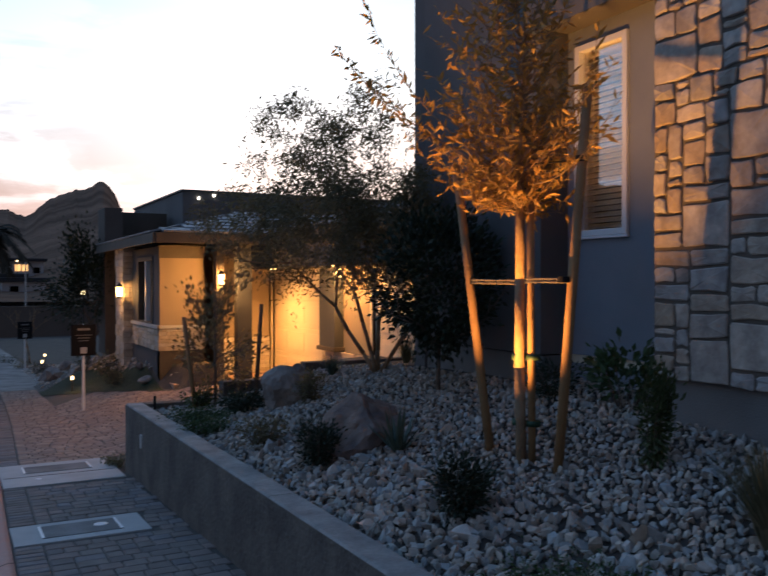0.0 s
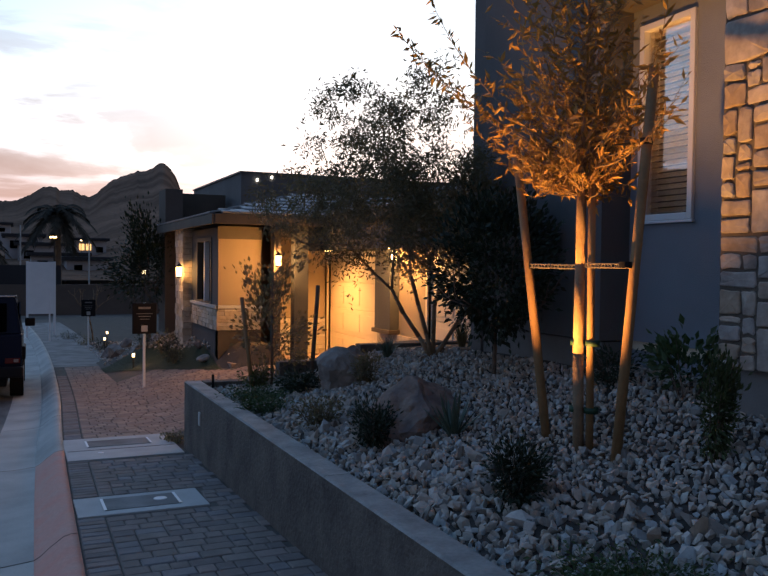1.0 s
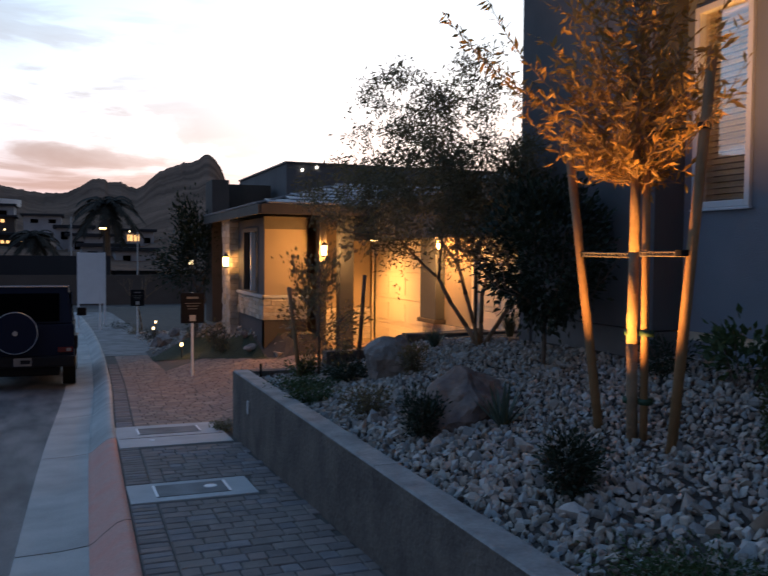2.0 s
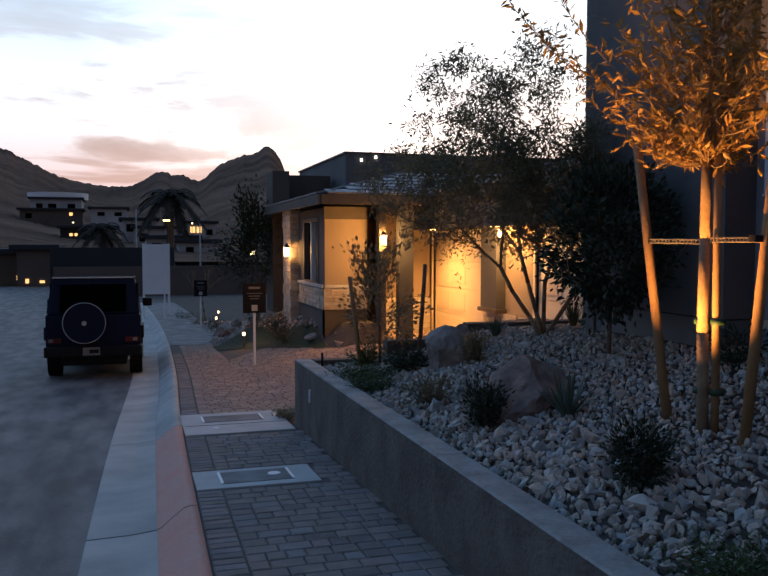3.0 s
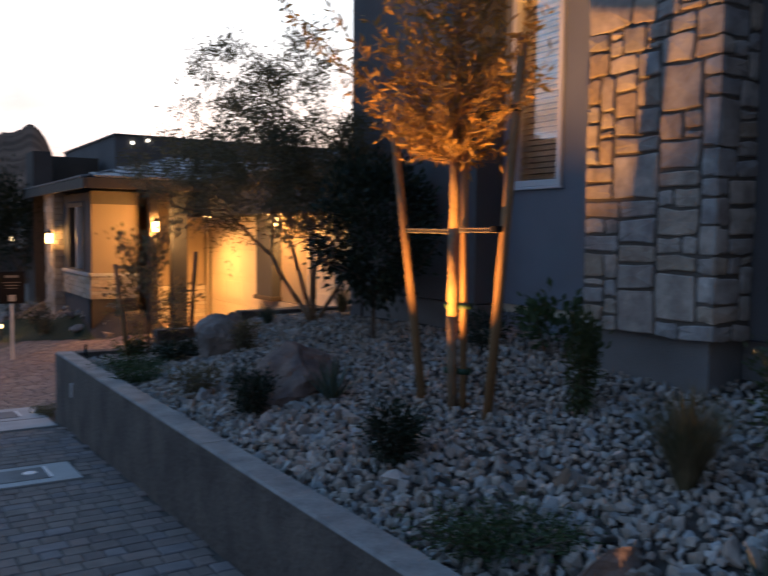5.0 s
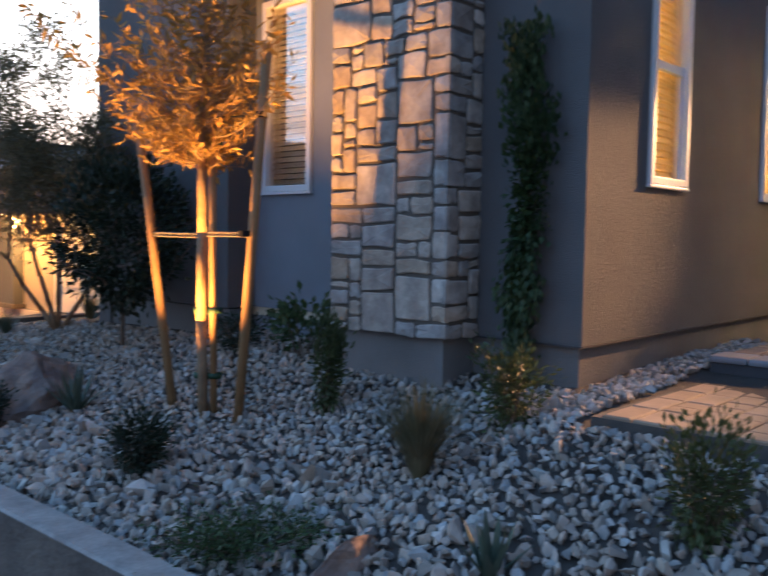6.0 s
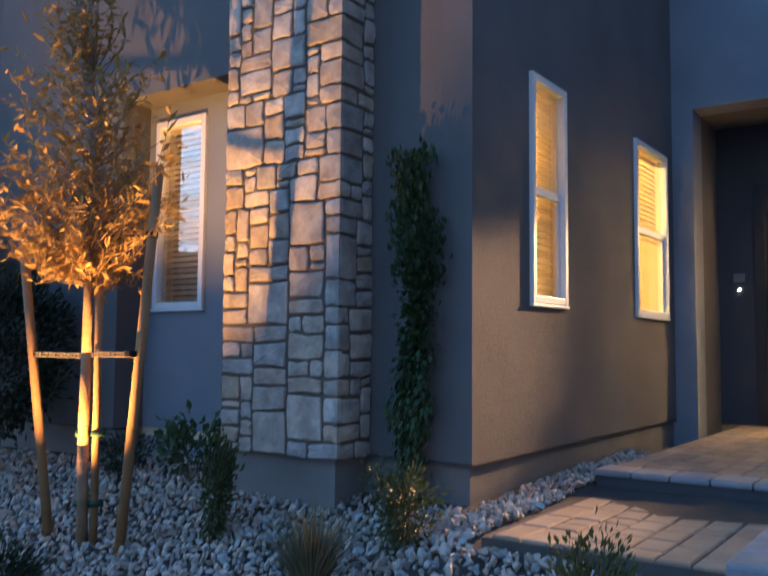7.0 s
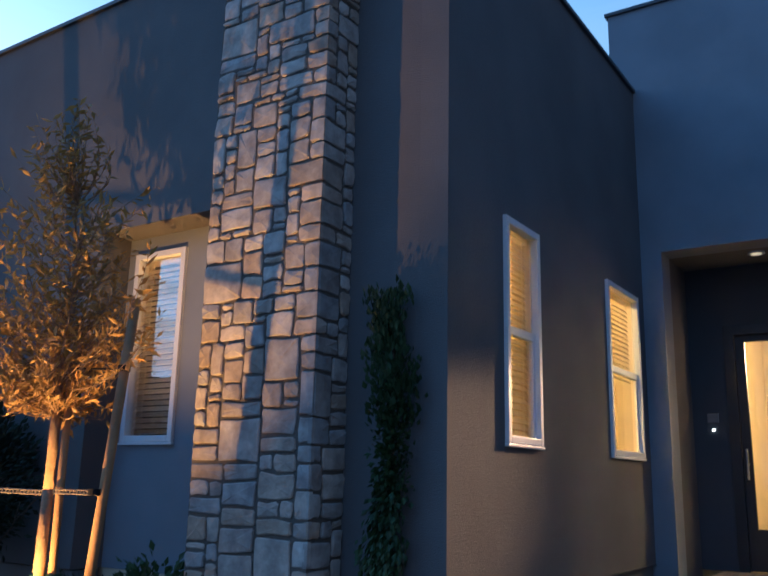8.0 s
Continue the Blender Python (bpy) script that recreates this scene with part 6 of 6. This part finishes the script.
def far_house(az, r, z, w, h, deep, panes, label, roof=FAR_DARK, walls=None):
    x, y = far_spot(az, r)
    ob = thing("hill_house", label, "house", "houses on the hill", (x, y, z))
    part("wall", box(-w / 2, w / 2, 0, deep, -2.5, h), walls or FAR_HOUSE, ob)
    part("roof", box(-w / 2 - 0.4, w / 2 + 0.4, -0.5, deep + 0.4, h, h + 0.35, 0.05), roof, ob)
    for u, v, pw, ph, lit in panes:
        part("window", box(u - pw / 2, u + pw / 2, -0.06, -0.01, v - ph / 2, v + ph / 2), LIT_PANE if lit else DARK_GLASS, ob, "lit window" if lit else "dark window")
    return ob


drum_house = far_house(-4.6, 150, 7.2, 8.0, 1.9, 8, ((-2.6, 0.6, 1.0, 1.1, 0), (-0.6, 0.6, 1.3, 1.1, 0), (-1.2, -0.5, 0.45, 0.45, 1), (2.4, 0.6, 1.2, 1.1, 0)), "flat-roofed far house with a round pale parapet")
part("round_parapet", bar((0, 4.6, 1.95), (0, 4.6, 3.1), 4.9, 4.95, 40), WHITE, drum_house, "curved white parapet")
far_house(-4.9, 146, 6.4, 9.5, 0.7, 6, ((-3.4, -0.2, 0.9, 0.8, 0), (3.0, 0.1, 0.5, 0.5, 1)), "dark lower wing of a far house", walls=FAR_WALL)
far_house(-1.4, 140, 5.9, 5.5, 1.3, 8, ((-1.2, 0.5, 1.1, 0.6, 0), (1.4, 0.5, 1.1, 0.6, 0)), "low dark far house on the slope")
far_house(0.5, 105, 3.0, 4.0, 1.5, 8, ((-1.0, 0.6, 1.0, 0.9, 0),), "grey far house on the slope")
far_house(1.6, 98, 1.9, 5.0, 1.5, 8, ((-1.4, 0.5, 1.0, 0.9, 0), (1.2, 0.4, 0.8, 0.8, 0)), "grey far house stepped below another")
far_house(2.6, 85, 0.8, 5.0, 1.4, 7, ((-1.5, 0.5, 0.9, 0.9, 0), (1.3, 0.4, 0.8, 0.9, 0)), "grey far house near the wall")
far_house(4.4, 110, 3.0, 4.0, 1.3, 7, ((-0.9, 0.5, 0.6, 0.8, 1), (-0.1, 0.5, 0.6, 0.8, 1), (1.2, 0.2, 0.8, 0.7, 0)), "far house with two lit windows")
far_house(4.3, 80, 0.6, 3.6, 1.2, 7, ((-0.8, 0.4, 0.7, 0.8, 0),), "small grey far house")
far_house(-2.7, 110, 2.6, 6.5, 1.0, 7, ((-2.0, 0.2, 0.35, 0.35, 1), (-1.4, 0.2, 0.35, 0.35, 1), (0.3, 0.1, 0.3, 0.35, 1), (1.6, 0.2, 0.3, 0.3, 1)), "dark far house with small lit windows", walls=FAR_DARK)
far_house(-8.0, 62, -0.9, 4.2, 1.9, 7, ((-1.5, -0.2, 0.6, 0.2, 1), (-0.5, -0.2, 0.7, 0.2, 1), (1.2, 0.3, 0.2, 0.3, 1)), "far house with warm lit ground floor", walls=FAR_WALL)
far_house(-5.9, 58, -0.9, 2.2, 2.2, 5, ((-0.5, 0.2, 0.2, 0.28, 1), (0.4, 0.15, 0.3, 0.16, 1)), "far house beside the screened fence", walls=FAR_WALL)


def palm(az, r, z, h, s, label):
    x, y = far_spot(az, r)
    ob = thing("palm_tree", label, "palm", "palms", (x, y, z))
    part("trunk", bar((0, 0, -2), (0, 0, h), 0.28 * s, 0.22 * s, 10), BARK_DARK, ob)
    rng = np.random.default_rng(int(az * 10) + 500)
    for k in range(26):
        bm = bmesh.new()
        a, lift = 2.4 * k, 1.1 - 1.5 * k / 26
        ln = 2.6 * s
        prev = None
        for q in range(7):
            f = q / 6
            p = Vector((math.cos(a) * ln * f * math.cos(lift * 0.8), math.sin(a) * ln * f * math.cos(lift * 0.8), h + ln * (math.sin(lift) * f - 0.75 * f * f)))
            if prev is not None:
                tube(bm, prev, p, 0.03 * s, 0.025 * s, 4)
                side = Vector((-math.sin(a), math.cos(a), 0))
                for e in (-1, 1):
                    for g in (0.0, 0.25, 0.5, 0.75):
                        o = prev.lerp(p, g)
                        t = o + side * e * 0.62 * s * (1 - 0.6 * abs(f - 0.45)) + (p - prev) * 0.9 - Vector((0, 0, 0.16 * s))
                        vs = [bm.verts.new(o), bm.verts.new(o + (p - prev) * 0.36), bm.verts.new(t)]
                        bm.faces.new(vs)
            prev = p
        part("frond", bm, LEAF_PALM, ob)


palm(2.5, 62, 0.0, 5.0, 1.0, "dark palm tree standing before the hills")
palm(-1.9, 75, 0.0, 2.9, 0.9, "dark palm tree behind the fence")
x, y = far_spot(2.3, 60)
sl_ob = thing("street_lamp", "far street lamp glowing warm", "street lamp", "", (x, y, -1.0))
part("pole", bar((0, 0, 0), (0, 0, 4.4), 0.07, 0.05, 8), BRONZE, sl_ob)
part("head", box(-0.35, 0.2, -0.1, 0.1, 4.38, 4.5, 0.02), BRONZE, sl_ob)
part("lens", box(-0.3, 0.15, -0.1, 0.08, 4.28, 4.38, 0.03), LAMP_GLASS, sl_ob, "glowing lens")
for az, r, z in ((-7.5, 100, 0.6), (7.2, 95, 4.2), (-3.6, 110, 4.3), (-8.3, 60, 0.3), (3.9, 105, 4.2), (7.9, 33, 1.35)):
    x, y = far_spot(az, r)
    ob = thing("far_lamp", "tiny warm lamp far away on the slope", "lamp", "far lamps", (x, y, z))
    part("bulb", box(-0.09, 0.09, -0.08, 0.08, -0.08, 0.08, 0.03), LAMP_SMALL, ob, "glowing bulb")
    part("post", bar((0, 0.15, -6), (0, 0.15, 0.1), 0.04, None, 6), BRONZE, ob)
for az, r, h in ((0.3, 58, 4.0), (4.4, 56, 3.0)):
    x, y = far_spot(az, r)
    tagged(finish("light_pole", bar((x, y, -1.2), (x, y, h), 0.06, 0.04, 8), SLAB), "slim pale pole beyond the wall", "pole", "far poles")
